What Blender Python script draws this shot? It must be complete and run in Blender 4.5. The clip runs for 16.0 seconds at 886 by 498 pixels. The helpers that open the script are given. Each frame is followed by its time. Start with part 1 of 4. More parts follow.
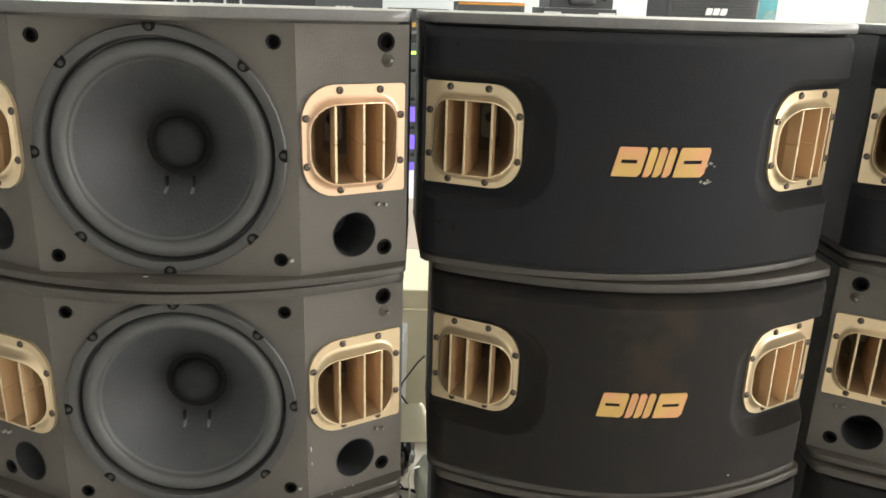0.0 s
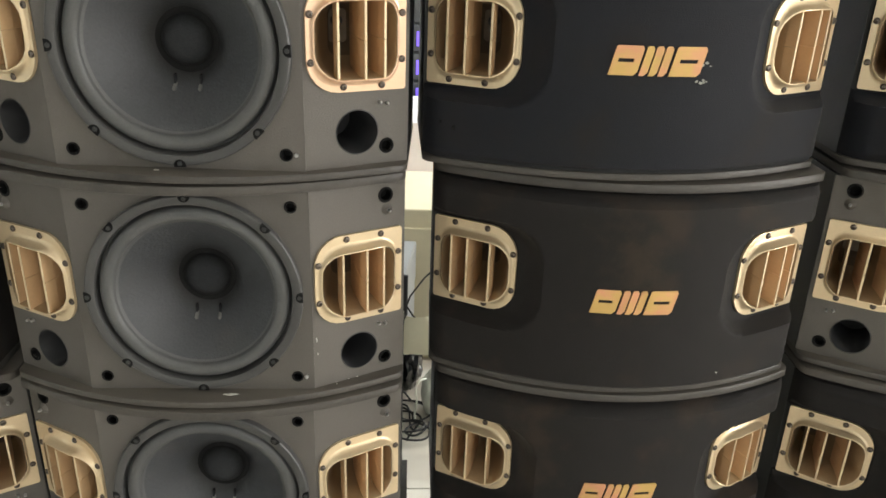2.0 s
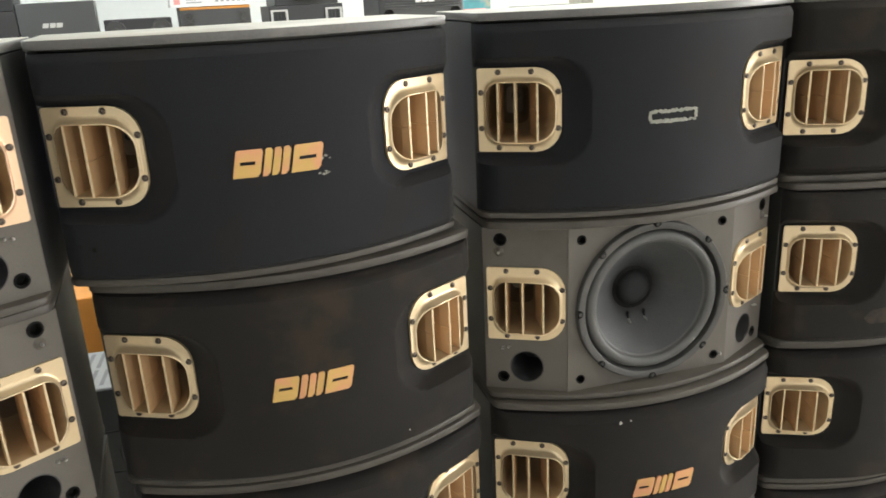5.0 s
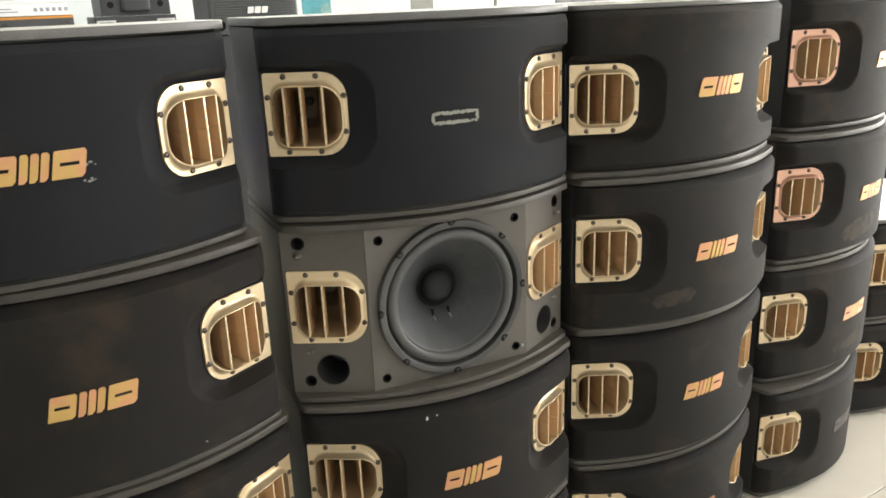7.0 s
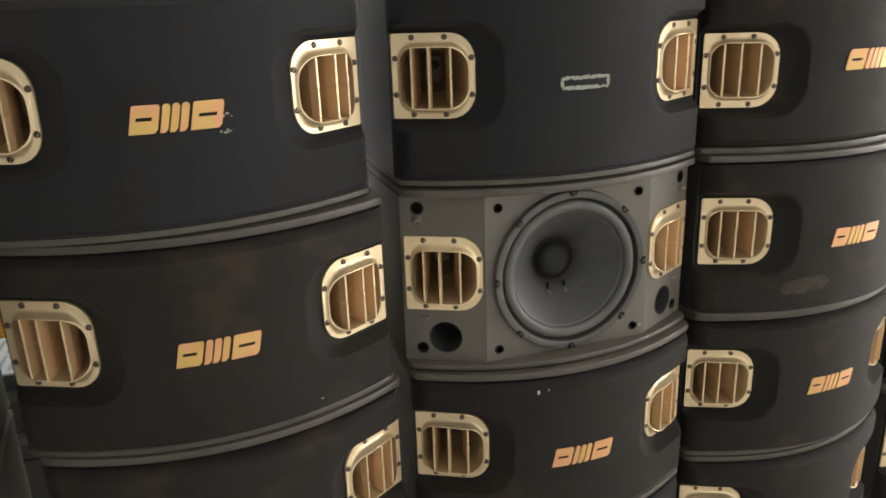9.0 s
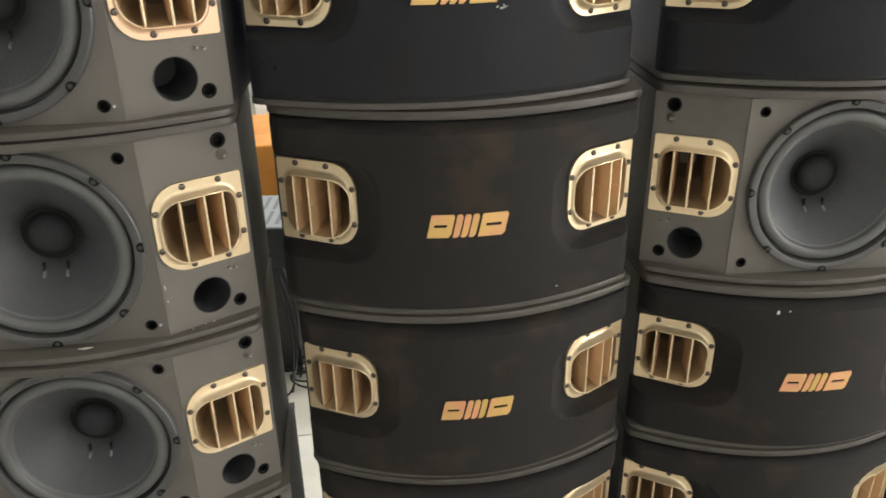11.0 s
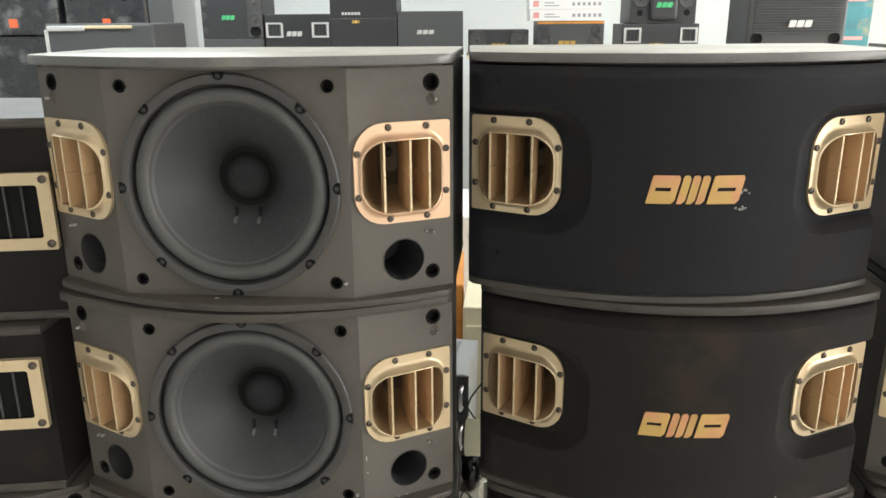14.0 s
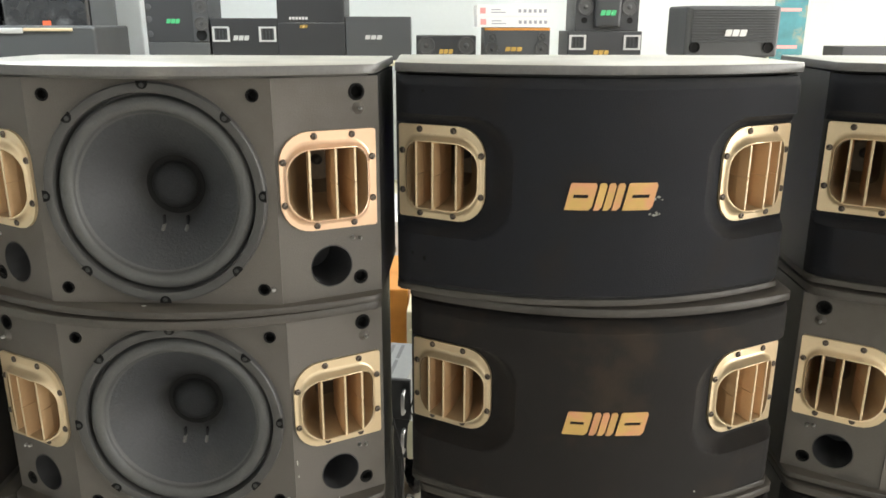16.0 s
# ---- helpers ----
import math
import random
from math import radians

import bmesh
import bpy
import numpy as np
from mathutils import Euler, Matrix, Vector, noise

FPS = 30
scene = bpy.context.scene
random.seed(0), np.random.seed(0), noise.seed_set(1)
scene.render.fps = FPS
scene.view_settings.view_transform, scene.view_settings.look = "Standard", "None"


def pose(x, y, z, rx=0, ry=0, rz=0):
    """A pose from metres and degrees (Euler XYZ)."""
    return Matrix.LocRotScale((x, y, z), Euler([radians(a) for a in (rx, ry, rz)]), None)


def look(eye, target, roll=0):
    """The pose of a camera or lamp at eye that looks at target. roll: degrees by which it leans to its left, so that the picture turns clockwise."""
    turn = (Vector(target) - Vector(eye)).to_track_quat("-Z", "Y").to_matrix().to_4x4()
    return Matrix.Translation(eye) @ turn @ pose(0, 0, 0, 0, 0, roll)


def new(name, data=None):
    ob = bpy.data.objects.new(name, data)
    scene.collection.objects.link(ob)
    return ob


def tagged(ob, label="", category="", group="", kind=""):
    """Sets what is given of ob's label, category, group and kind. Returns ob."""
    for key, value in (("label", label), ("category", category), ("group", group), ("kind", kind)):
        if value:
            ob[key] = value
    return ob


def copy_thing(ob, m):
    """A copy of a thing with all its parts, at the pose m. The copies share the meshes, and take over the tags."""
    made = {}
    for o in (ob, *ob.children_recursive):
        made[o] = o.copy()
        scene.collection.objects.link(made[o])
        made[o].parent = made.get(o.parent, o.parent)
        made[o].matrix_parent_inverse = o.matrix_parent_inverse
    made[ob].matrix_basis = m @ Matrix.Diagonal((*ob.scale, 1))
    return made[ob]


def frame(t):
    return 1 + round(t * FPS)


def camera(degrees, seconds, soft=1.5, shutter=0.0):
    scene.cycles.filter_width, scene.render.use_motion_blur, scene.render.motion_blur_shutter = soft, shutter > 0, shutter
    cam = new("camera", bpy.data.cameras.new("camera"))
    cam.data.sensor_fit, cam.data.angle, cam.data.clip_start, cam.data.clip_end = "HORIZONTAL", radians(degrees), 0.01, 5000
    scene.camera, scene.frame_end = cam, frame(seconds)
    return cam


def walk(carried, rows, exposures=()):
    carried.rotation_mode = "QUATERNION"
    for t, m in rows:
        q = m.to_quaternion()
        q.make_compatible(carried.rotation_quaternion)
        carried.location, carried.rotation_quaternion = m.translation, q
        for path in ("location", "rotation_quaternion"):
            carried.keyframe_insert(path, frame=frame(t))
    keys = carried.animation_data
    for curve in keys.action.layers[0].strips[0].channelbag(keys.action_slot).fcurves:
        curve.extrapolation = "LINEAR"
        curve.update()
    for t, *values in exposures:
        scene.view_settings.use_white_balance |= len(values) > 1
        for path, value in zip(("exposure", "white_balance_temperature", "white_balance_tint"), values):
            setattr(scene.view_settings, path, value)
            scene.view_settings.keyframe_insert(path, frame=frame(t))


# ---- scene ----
cam = camera(59.78, 16.0, soft=1.6, shutter=0.25)
ROWS = [
    (0.0, -0.0761, 0.0565, 1.4495, -4.845, -17.662, -1.717),
    (0.5, -0.0451, 0.0296, 1.4572, -5.046, -17.350, -2.298),
    (1.0, -0.0344, 0.0161, 1.4437, -5.618, -18.473, -1.843),
    (1.5, -0.0448, 0.0062, 1.4219, -4.668, -20.480, -1.711),
    (2.0, -0.0571, 0.0009, 1.4095, -3.594, -22.358, -1.874),
    (2.5, -0.0636, 0.0030, 1.4215, -2.964, -22.463, -1.337),
    (3.0, -0.0660, 0.0093, 1.4381, -1.856, -20.376, -0.615),
    (3.5, -0.0271, -0.0012, 1.4400, -4.355, -18.389, 0.518),
    (4.0, 0.0170, -0.0221, 1.4603, -11.135, -17.772, 0.901),
    (4.5, 0.0804, -0.0594, 1.4613, -17.483, -17.206, 2.128),
    (4.7, 0.1029, -0.0624, 1.4747, -19.255, -17.794, 2.486),
    (6.8, 0.2303, -0.1277, 1.4488, -30.804, -18.124, 1.998),
    (7.0, 0.2417, -0.1418, 1.4526, -31.456, -17.785, 2.227),
    (7.5, 0.2674, -0.1472, 1.4500, -32.994, -16.937, 2.602),
    (8.0, 0.2578, -0.1416, 1.4434, -32.440, -17.037, 2.968),
    (8.5, 0.2254, -0.1223, 1.4214, -28.354, -17.394, 2.876),
    (9.0, 0.2010, -0.1036, 1.4111, -24.286, -18.404, 1.887),
    (9.2, 0.1971, -0.1109, 1.4050, -22.113, -18.633, 1.514),
    (11.5, 0.0651, -0.0585, 1.3902, -5.792, -26.094, 1.806),
    (12.0, 0.0232, -0.0345, 1.4227, -2.331, -22.381, 2.302),
    (12.5, -0.0154, -0.0059, 1.4603, -1.003, -20.845, 0.962),
    (13.0, -0.0198, -0.0048, 1.4616, 0.961, -18.306, 0.722),
    (13.5, -0.0091, -0.0133, 1.4732, 1.306, -16.727, 0.752),
    (14.0, -0.0130, -0.0090, 1.4849, 1.575, -16.644, 0.373),
    (14.5, -0.0001, -0.0258, 1.4822, 1.144, -16.348, 0.442),
    (15.0, 0.0073, -0.0259, 1.4769, 0.220, -16.458, 0.324),
    (15.5, 0.0290, -0.0295, 1.4774, -1.186, -16.784, 0.325),
    (16.0, 0.0314, -0.0316, 1.4950, -1.636, -16.370, -0.177),
]
walk(cam, [(t, pose(x, y, z, 90 + pitch, roll, yaw)) for t, x, y, z, yaw, pitch, roll in ROWS],
     ((0.0, 0.12, 6600, 10), (1.0, 0.04, 6800, 10), (1.5, 0.17, 6720, 10), (2.0, 0.18, 6520, 10), (2.5, 0.12, 6450, 10), (3.5, 0.07, 6380, 10), (4.5, 0.14, 6500, 10), (7.0, 0.06, 6560, 10), (9.0, -0.05, 6700, 10),
      (11.5, 0.22, 6420, 10), (12.5, 0.16, 6200, 10), (13.2, 0.01, 6400, 10), (14.0, -0.02, 6500, 10), (15.5, 0.10, 6540, 10), (16.0, 0.09, 6580, 10)))

# ---- world and light ----
world = bpy.data.worlds.new("daylight")
scene.world = world
world.use_nodes = True
wn = world.node_tree.nodes
sky = wn.new("ShaderNodeTexSky")
sky.sky_type = "NISHITA"
sky.sun_disc = False
sky.sun_elevation = radians(48)
sky.sun_rotation = radians(115)
world.node_tree.links.new(sky.outputs[0], wn["Background"].inputs[0])
wn["Background"].inputs[1].default_value = 0.12

sun = new("sun", bpy.data.lights.new("sun", "SUN"))
sun.data.energy, sun.data.angle, sun.data.color = 2.0, radians(3), (1.0, 0.95, 0.88)
sun.matrix_world = look((30, -14, 36), (0, 0, 0))


def area_lamp(name, at, target, w, h, watts, colour):
    lamp = new(name, bpy.data.lights.new(name, "AREA"))
    lamp.data.shape, lamp.data.size, lamp.data.size_y = "RECTANGLE", w, h
    lamp.data.energy, lamp.data.color = watts, colour
    lamp.matrix_world = look(at, target)
    return lamp


area_lamp("window_light_right", (7.55, 1.55, 1.55), (0, 1.9, 1.5), 8.6, 2.5, 800, (1.0, 0.975, 0.93))
# Lamp in an unseen opening behind the camera, added to light the fronts.
area_lamp("window_light_front", (2.6, -4.55, 1.6), (2.6, 0, 1.5), 7.4, 2.4, 63, (1.0, 0.91, 0.78))

# Unseen tube lamps, added to brighten the back wall and goods.
for x, watts in ((-2.2, 104), (2.0, 36)):
    area_lamp("tube_light", (x, 3.7, 3.02), (x, 3.85, 0), 2.4, 0.12, watts, (0.90, 0.97, 1.0))


# ---- materials ----
def material(name, colour, rough=0.5, metal=0.0, grain=0.0, scale=60.0, bump=0.0, stain=None, stain_scale=4.0, stain_at=0.55,
             vary=0.0, coat=0.0, spec=0.5, dust=None, sheen=0.0):
    """A surface with fine grain, optional soft stains and a slight change from piece to piece."""
    m = bpy.data.materials.new(name)
    m.use_nodes = True
    nt = m.node_tree
    n, link = nt.nodes, nt.links
    b = n["Principled BSDF"]
    b.inputs["Metallic"].default_value = metal
    b.inputs["Coat Weight"].default_value = coat
    b.inputs["Sheen Weight"].default_value = sheen
    b.inputs["Sheen Roughness"].default_value = 0.45
    b.inputs["Specular IOR Level"].default_value = spec
    tc = n.new("ShaderNodeTexCoord")
    fine = n.new("ShaderNodeTexNoise")
    fine.inputs["Scale"].default_value = scale
    fine.inputs["Detail"].default_value = 6
    link.new(tc.outputs["Object"], fine.inputs["Vector"])
    lo = tuple(c * (1 - grain) for c in colour) + (1,)
    hi = tuple(min(1, c * (1 + grain)) for c in colour) + (1,)
    ramp = n.new("ShaderNodeMix")
    ramp.data_type = "RGBA"
    ramp.inputs["A"].default_value, ramp.inputs["B"].default_value = lo, hi
    link.new(fine.outputs["Fac"], ramp.inputs["Factor"])
    out = ramp.outputs["Result"]
    wide = n.new("ShaderNodeTexNoise")
    wide.inputs["Scale"].default_value = stain_scale
    wide.inputs["Detail"].default_value = 5
    wide.inputs["Roughness"].default_value = 0.6
    info = n.new("ShaderNodeObjectInfo")
    add = n.new("ShaderNodeVectorMath")
    add.operation = "MULTIPLY_ADD"
    add.inputs[1].default_value = (9, 7, 5)
    link.new(info.outputs["Random"], add.inputs[0])
    link.new(tc.outputs["Object"], add.inputs[2])
    link.new(add.outputs[0], wide.inputs["Vector"])
    if stain:
        edge = n.new("ShaderNodeMapRange")
        edge.interpolation_type = "SMOOTHSTEP"
        edge.inputs["From Min"].default_value, edge.inputs["From Max"].default_value = stain_at, stain_at + 0.22
        link.new(wide.outputs["Fac"], edge.inputs["Value"])
        mix = n.new("ShaderNodeMix")
        mix.data_type = "RGBA"
        mix.inputs["B"].default_value = (*stain, 1)
        link.new(edge.outputs["Result"], mix.inputs["Factor"])
        link.new(out, mix.inputs["A"])
        out = mix.outputs["Result"]
    if vary:
        hsv = n.new("ShaderNodeHueSaturation")
        span = n.new("ShaderNodeMapRange")
        span.inputs["To Min"].default_value, span.inputs["To Max"].default_value = 1 - vary, 1 + vary
        link.new(info.outputs["Random"], span.inputs["Value"])
        link.new(span.outputs["Result"], hsv.inputs["Value"])
        link.new(out, hsv.inputs["Color"])
        out = hsv.outputs["Color"]
    # Upward faces take the dust colour, which can hold painted reflection too.
    if dust:
        geo, sep = n.new("ShaderNodeNewGeometry"), n.new("ShaderNodeSeparateXYZ")
        link.new(geo.outputs["Normal"], sep.inputs[0])
        up = n.new("ShaderNodeMapRange")
        up.inputs["From Min"].default_value, up.inputs["From Max"].default_value = 0.75, 0.97
        link.new(sep.outputs["Z"], up.inputs["Value"])
        spread = n.new("ShaderNodeMapRange")
        spread.inputs["From Min"].default_value, spread.inputs["From Max"].default_value = 0.30, 0.62
        spread.inputs["To Min"].default_value = 0.55
        link.new(wide.outputs["Fac"], spread.inputs["Value"])
        amount = n.new("ShaderNodeMath")
        amount.operation = "MULTIPLY"
        link.new(up.outputs["Result"], amount.inputs[0])
        link.new(spread.outputs["Result"], amount.inputs[1])
        lay = n.new("ShaderNodeMix")
        lay.data_type = "RGBA"
        lay.inputs["B"].default_value = (*dust, 1)
        link.new(amount.outputs[0], lay.inputs["Factor"])
        link.new(out, lay.inputs["A"])
        out = lay.outputs["Result"]
    link.new(out, b.inputs["Base Color"])
    rr = n.new("ShaderNodeMapRange")
    rr.inputs["To Min"].default_value, rr.inputs["To Max"].default_value = max(0, rough - 0.1), min(1, rough + 0.1)
    link.new(wide.outputs["Fac"], rr.inputs["Value"])
    link.new(rr.outputs["Result"], b.inputs["Roughness"])
    if bump:
        bp = n.new("ShaderNodeBump")
        bp.inputs["Strength"].default_value = bump
        bp.inputs["Distance"].default_value = 0.002
        link.new(fine.outputs["Fac"], bp.inputs["Height"])
        link.new(bp.outputs["Normal"], b.inputs["Normal"])
    return m


def glow(name, colour, power):
    m = bpy.data.materials.new(name)
    m.use_nodes = True
    b = m.node_tree.nodes["Principled BSDF"]
    b.inputs["Base Color"].default_value = (*colour, 1)
    b.inputs["Emission Color"].default_value = (*colour, 1)
    b.inputs["Emission Strength"].default_value = power
    return m


GRILLE = material("black_grille_cloth", (0.0086, 0.0073, 0.0068), 0.74, grain=0.35, scale=700, bump=0.5, stain=(0.027, 0.0190, 0.0128), stain_scale=8, stain_at=0.51, vary=0.15, spec=0.30, sheen=0.03)
# Same black cloth with a bluish sky sheen put into the colour.
BLUESHEEN = material("blue_black_grille_cloth", (0.0074, 0.0086, 0.0125), 0.75, grain=0.35, scale=700, bump=0.5, stain=(0.0125, 0.0110, 0.0108), stain_scale=6, stain_at=0.50, spec=0.29, sheen=0.03)
PLATE = material("grey_painted_plate", (0.062, 0.056, 0.049), 0.48, grain=0.2, scale=260, bump=0.2, stain=(0.030, 0.028, 0.026), stain_scale=9, stain_at=0.53, vary=0.10, dust=(0.085, 0.076, 0.064))
# Top-plate dust, paled further by a painted grazing reflection of the wall.
DUST_SHEEN = material("dusty_pale_grey_plate", (0.13, 0.13, 0.128), 0.34, grain=0.2, scale=260, bump=0.2, stain=(0.2, 0.195, 0.18), stain_scale=7, stain_at=0.55, dust=(0.66, 0.65, 0.59))
BAFFLE = material("dark_grey_baffle_paint", (0.105, 0.096, 0.085), 0.55, grain=0.16, scale=420, bump=0.3, stain=(0.084, 0.075, 0.064), stain_scale=5, stain_at=0.50, vary=0.08)
CABINET = material("black_textured_side_paint", (0.026, 0.027, 0.027), 0.55, grain=0.3, scale=300, bump=0.4, stain=(0.035, 0.032, 0.028), stain_scale=4)
GOLD = material("satin_gold_horn_paint", (0.72, 0.58, 0.38), 0.32, metal=0.5, grain=0.06, scale=220, bump=0.08, stain=(0.66, 0.51, 0.32), stain_scale=9, stain_at=0.5, vary=0.1)
# Pinker tone for single horn flanges.
COPPER = material("copper_pink_horn_paint", (0.62, 0.37, 0.27), 0.30, metal=0.5, grain=0.06, scale=220, bump=0.08, vary=0.08)
# Amber holds the light bounced between the vanes, put into their colour.
VANE = material("amber_gold_vane_paint", (0.71, 0.49, 0.28), 0.42, metal=0.3, grain=0.06, scale=220, bump=0.08, vary=0.06)
# Driver opening: darkness deep in the horn, put into the brown.
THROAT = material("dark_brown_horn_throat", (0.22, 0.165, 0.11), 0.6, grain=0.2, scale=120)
# Peach tone for one horn flange.
PEACH = material("peach_gold_horn_paint", (0.79, 0.545, 0.37), 0.30, metal=0.5, grain=0.05, scale=220, bump=0.08)
# Horn gold browned for the shade inside the throat.
GOLD_SHADED = material("brown_gold_horn_throat", (0.45, 0.335, 0.20), 0.42, metal=0.3, grain=0.1, scale=160, bump=0.1, vary=0.06)
LOGO = material("gold_foil_badge", (0.58, 0.38, 0.125), 0.40, metal=0.35, grain=0.05, scale=90, stain=(0.64, 0.31, 0.17), stain_scale=14, stain_at=0.38, vary=0.07)
GLUE = material("dried_glue_residue", (0.30, 0.31, 0.27), 0.5, grain=0.4, scale=160, bump=0.8)
FLAKE = material("pale_paint_flake", (0.55, 0.54, 0.50), 0.6, grain=0.2, scale=200)
SCREW = material("blackened_screw_steel", (0.12, 0.10, 0.085), 0.35, metal=0.8)
TINNED = material("dull_tinned_lead", (0.21, 0.21, 0.20), 0.45, metal=0.5, grain=0.2, scale=300)
STEEL = material("bright_screw_steel", (0.5, 0.5, 0.5), 0.3, metal=0.9)
CONE = material("grey_paper_cone", (0.046, 0.049, 0.054), 0.55, grain=0.22, scale=240, bump=0.45, stain=(0.060, 0.061, 0.062), stain_scale=9)
SURROUND = material("grey_cloth_surround", (0.078, 0.080, 0.080), 0.46, grain=0.15, scale=300, bump=0.3)
CAP = material("black_felt_dust_cap", (0.032, 0.034, 0.037), 0.85, grain=0.3, scale=400, bump=0.4, spec=0.15)
PORT = material("grey_port_tube", (0.030, 0.031, 0.033), 0.6, grain=0.2, scale=90)
RUBBED = material("brown_rubbed_cloth", (0.034, 0.0245, 0.0165), 0.8, grain=0.5, scale=500, bump=0.5, stain=(0.010, 0.0095, 0.0100), stain_scale=30, stain_at=0.45)
# Near-black ring that holds the shade round the dust cap.
CAPSHADE = material("black_felt_ring", (0.016, 0.016, 0.016), 0.95, grain=0.3, scale=300, spec=0.1)


def shade_band(m, r, reach, dark):
    """Paints a soft, ragged ring of shade round the axis at radius r."""
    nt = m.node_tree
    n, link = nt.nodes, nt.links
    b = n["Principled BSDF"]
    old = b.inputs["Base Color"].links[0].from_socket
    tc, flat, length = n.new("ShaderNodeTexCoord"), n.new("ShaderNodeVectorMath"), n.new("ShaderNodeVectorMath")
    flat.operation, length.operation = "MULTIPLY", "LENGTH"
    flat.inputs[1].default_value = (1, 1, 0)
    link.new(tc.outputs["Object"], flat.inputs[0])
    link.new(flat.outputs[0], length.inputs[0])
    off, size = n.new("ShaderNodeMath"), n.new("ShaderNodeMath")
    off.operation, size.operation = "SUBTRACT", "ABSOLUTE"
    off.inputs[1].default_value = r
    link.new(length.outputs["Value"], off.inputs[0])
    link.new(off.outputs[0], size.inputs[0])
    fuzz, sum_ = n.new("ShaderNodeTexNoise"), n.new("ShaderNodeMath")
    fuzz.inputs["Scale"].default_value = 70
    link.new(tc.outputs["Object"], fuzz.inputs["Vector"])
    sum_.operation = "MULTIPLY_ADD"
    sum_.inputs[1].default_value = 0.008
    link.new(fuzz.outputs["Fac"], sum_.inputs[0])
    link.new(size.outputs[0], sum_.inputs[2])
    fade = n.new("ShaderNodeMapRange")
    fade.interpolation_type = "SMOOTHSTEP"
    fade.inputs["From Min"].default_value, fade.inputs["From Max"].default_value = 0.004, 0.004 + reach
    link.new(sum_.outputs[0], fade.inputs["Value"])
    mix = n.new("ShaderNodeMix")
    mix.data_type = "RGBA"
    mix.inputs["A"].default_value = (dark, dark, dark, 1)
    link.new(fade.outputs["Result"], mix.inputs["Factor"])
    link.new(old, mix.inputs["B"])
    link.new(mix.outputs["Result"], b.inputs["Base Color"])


# Shade about the recessed cap, painted into the cone and cap colours.
shade_band(CONE, 0.040, 0.026, 0.016)
shade_band(CAP, 0.040, 0.024, 0.014)
GASKET = material("dark_grey_woofer_frame", (0.060, 0.060, 0.059), 0.45, grain=0.15, scale=300, bump=0.25)
BLACK = material("black_void_plastic", (0.004, 0.004, 0.004), 0.7, spec=0.2)
RUBBER = material("black_rubber", (0.02, 0.02, 0.02), 0.6, grain=0.2, scale=120)
WALL = material("pale_blue_white_wall_paint", (0.73, 0.77, 0.78), 0.75, grain=0.03, scale=40, bump=0.1, stain=(0.68, 0.72, 0.73), stain_scale=0.8)
CEIL = material("white_ceiling_paint", (0.82, 0.82, 0.81), 0.8, grain=0.03, scale=30)
TILE = material("cream_polished_floor_tile", (0.70, 0.66, 0.58), 0.14, grain=0.05, scale=9, stain=(0.62, 0.57, 0.49), stain_scale=2.2, vary=0.05)
GROUT = material("grey_floor_grout", (0.30, 0.28, 0.25), 0.9, grain=0.2, scale=60)
FRAME = material("grey_aluminium_frame", (0.42, 0.43, 0.44), 0.35, metal=0.7, grain=0.05)
DARKBOX = material("black_vinyl_cabinet", (0.028, 0.029, 0.031), 0.45, grain=0.25, scale=180, bump=0.3, vary=0.25)
GREYBOX = material("charcoal_cabinet", (0.06, 0.063, 0.065), 0.5, grain=0.2, scale=180, bump=0.25)
PALEBOX = material("pale_grey_gloss_cabinet", (0.55, 0.53, 0.47), 0.25, grain=0.06, scale=40)
CARTON = material("white_printed_carton", (0.78, 0.77, 0.76), 0.6, grain=0.04, scale=50)
PRINT = material("grey_carton_print", (0.30, 0.30, 0.33), 0.6)
PINKPRINT = material("pink_carton_print", (0.72, 0.32, 0.30), 0.6)
CREAM = material("cream_laminate", (0.72, 0.66, 0.47), 0.5, grain=0.06, scale=30, stain=(0.62, 0.55, 0.38), stain_scale=4)
ORANGE = material("orange_varnished_wood", (0.62, 0.26, 0.05), 0.35, grain=0.25, scale=14, stain=(0.5, 0.18, 0.03), stain_scale=6)
AMPGREY = material("grey_steel_amp_case", (0.29, 0.30, 0.30), 0.42, metal=0.15, grain=0.08, scale=80)
SLOT = material("grey_vent_shadow_mesh", (0.17, 0.175, 0.18), 0.5, metal=0.2, grain=0.2, scale=400)
# The pale streaks are glints on the film, put into the colour.
WRAP = material("clear_film_over_black", (0.020, 0.021, 0.023), 0.14, grain=0.4, scale=14, bump=1.0, stain=(0.12, 0.122, 0.126), stain_scale=7, stain_at=0.52, coat=0.5)
TEAL = material("teal_ochre_poster_print", (0.04, 0.20, 0.23), 0.4, grain=0.7, scale=9, stain=(0.50, 0.33, 0.12), stain_scale=6, stain_at=0.5)
SILVER = material("silver_badge", (0.75, 0.75, 0.74), 0.3, metal=0.7)
GREENFOIL = material("green_foil_badge", (0.10, 0.52, 0.22), 0.25, metal=0.3)
YELLOWFOIL = material("yellow_foil_badge", (0.72, 0.47, 0.14), 0.25, metal=0.5)
REDBADGE = material("red_badge", (0.85, 0.13, 0.05), 0.4)
POUCH = material("cream_plastic_pouch", (0.84, 0.80, 0.60), 0.4, grain=0.06, scale=40, bump=0.2)
BAG = material("translucent_plastic_bag", (0.72, 0.74, 0.64), 0.3, grain=0.1, scale=30, bump=0.5)
TUBE = glow("white_tube_glow", (0.9, 0.97, 1.0), 6.0)
VIOLET = glow("violet_led_glow", (0.20, 0.12, 0.95), 0.6)
GREENLED = glow("green_led_glow", (0.4, 0.9, 0.1), 2.0)


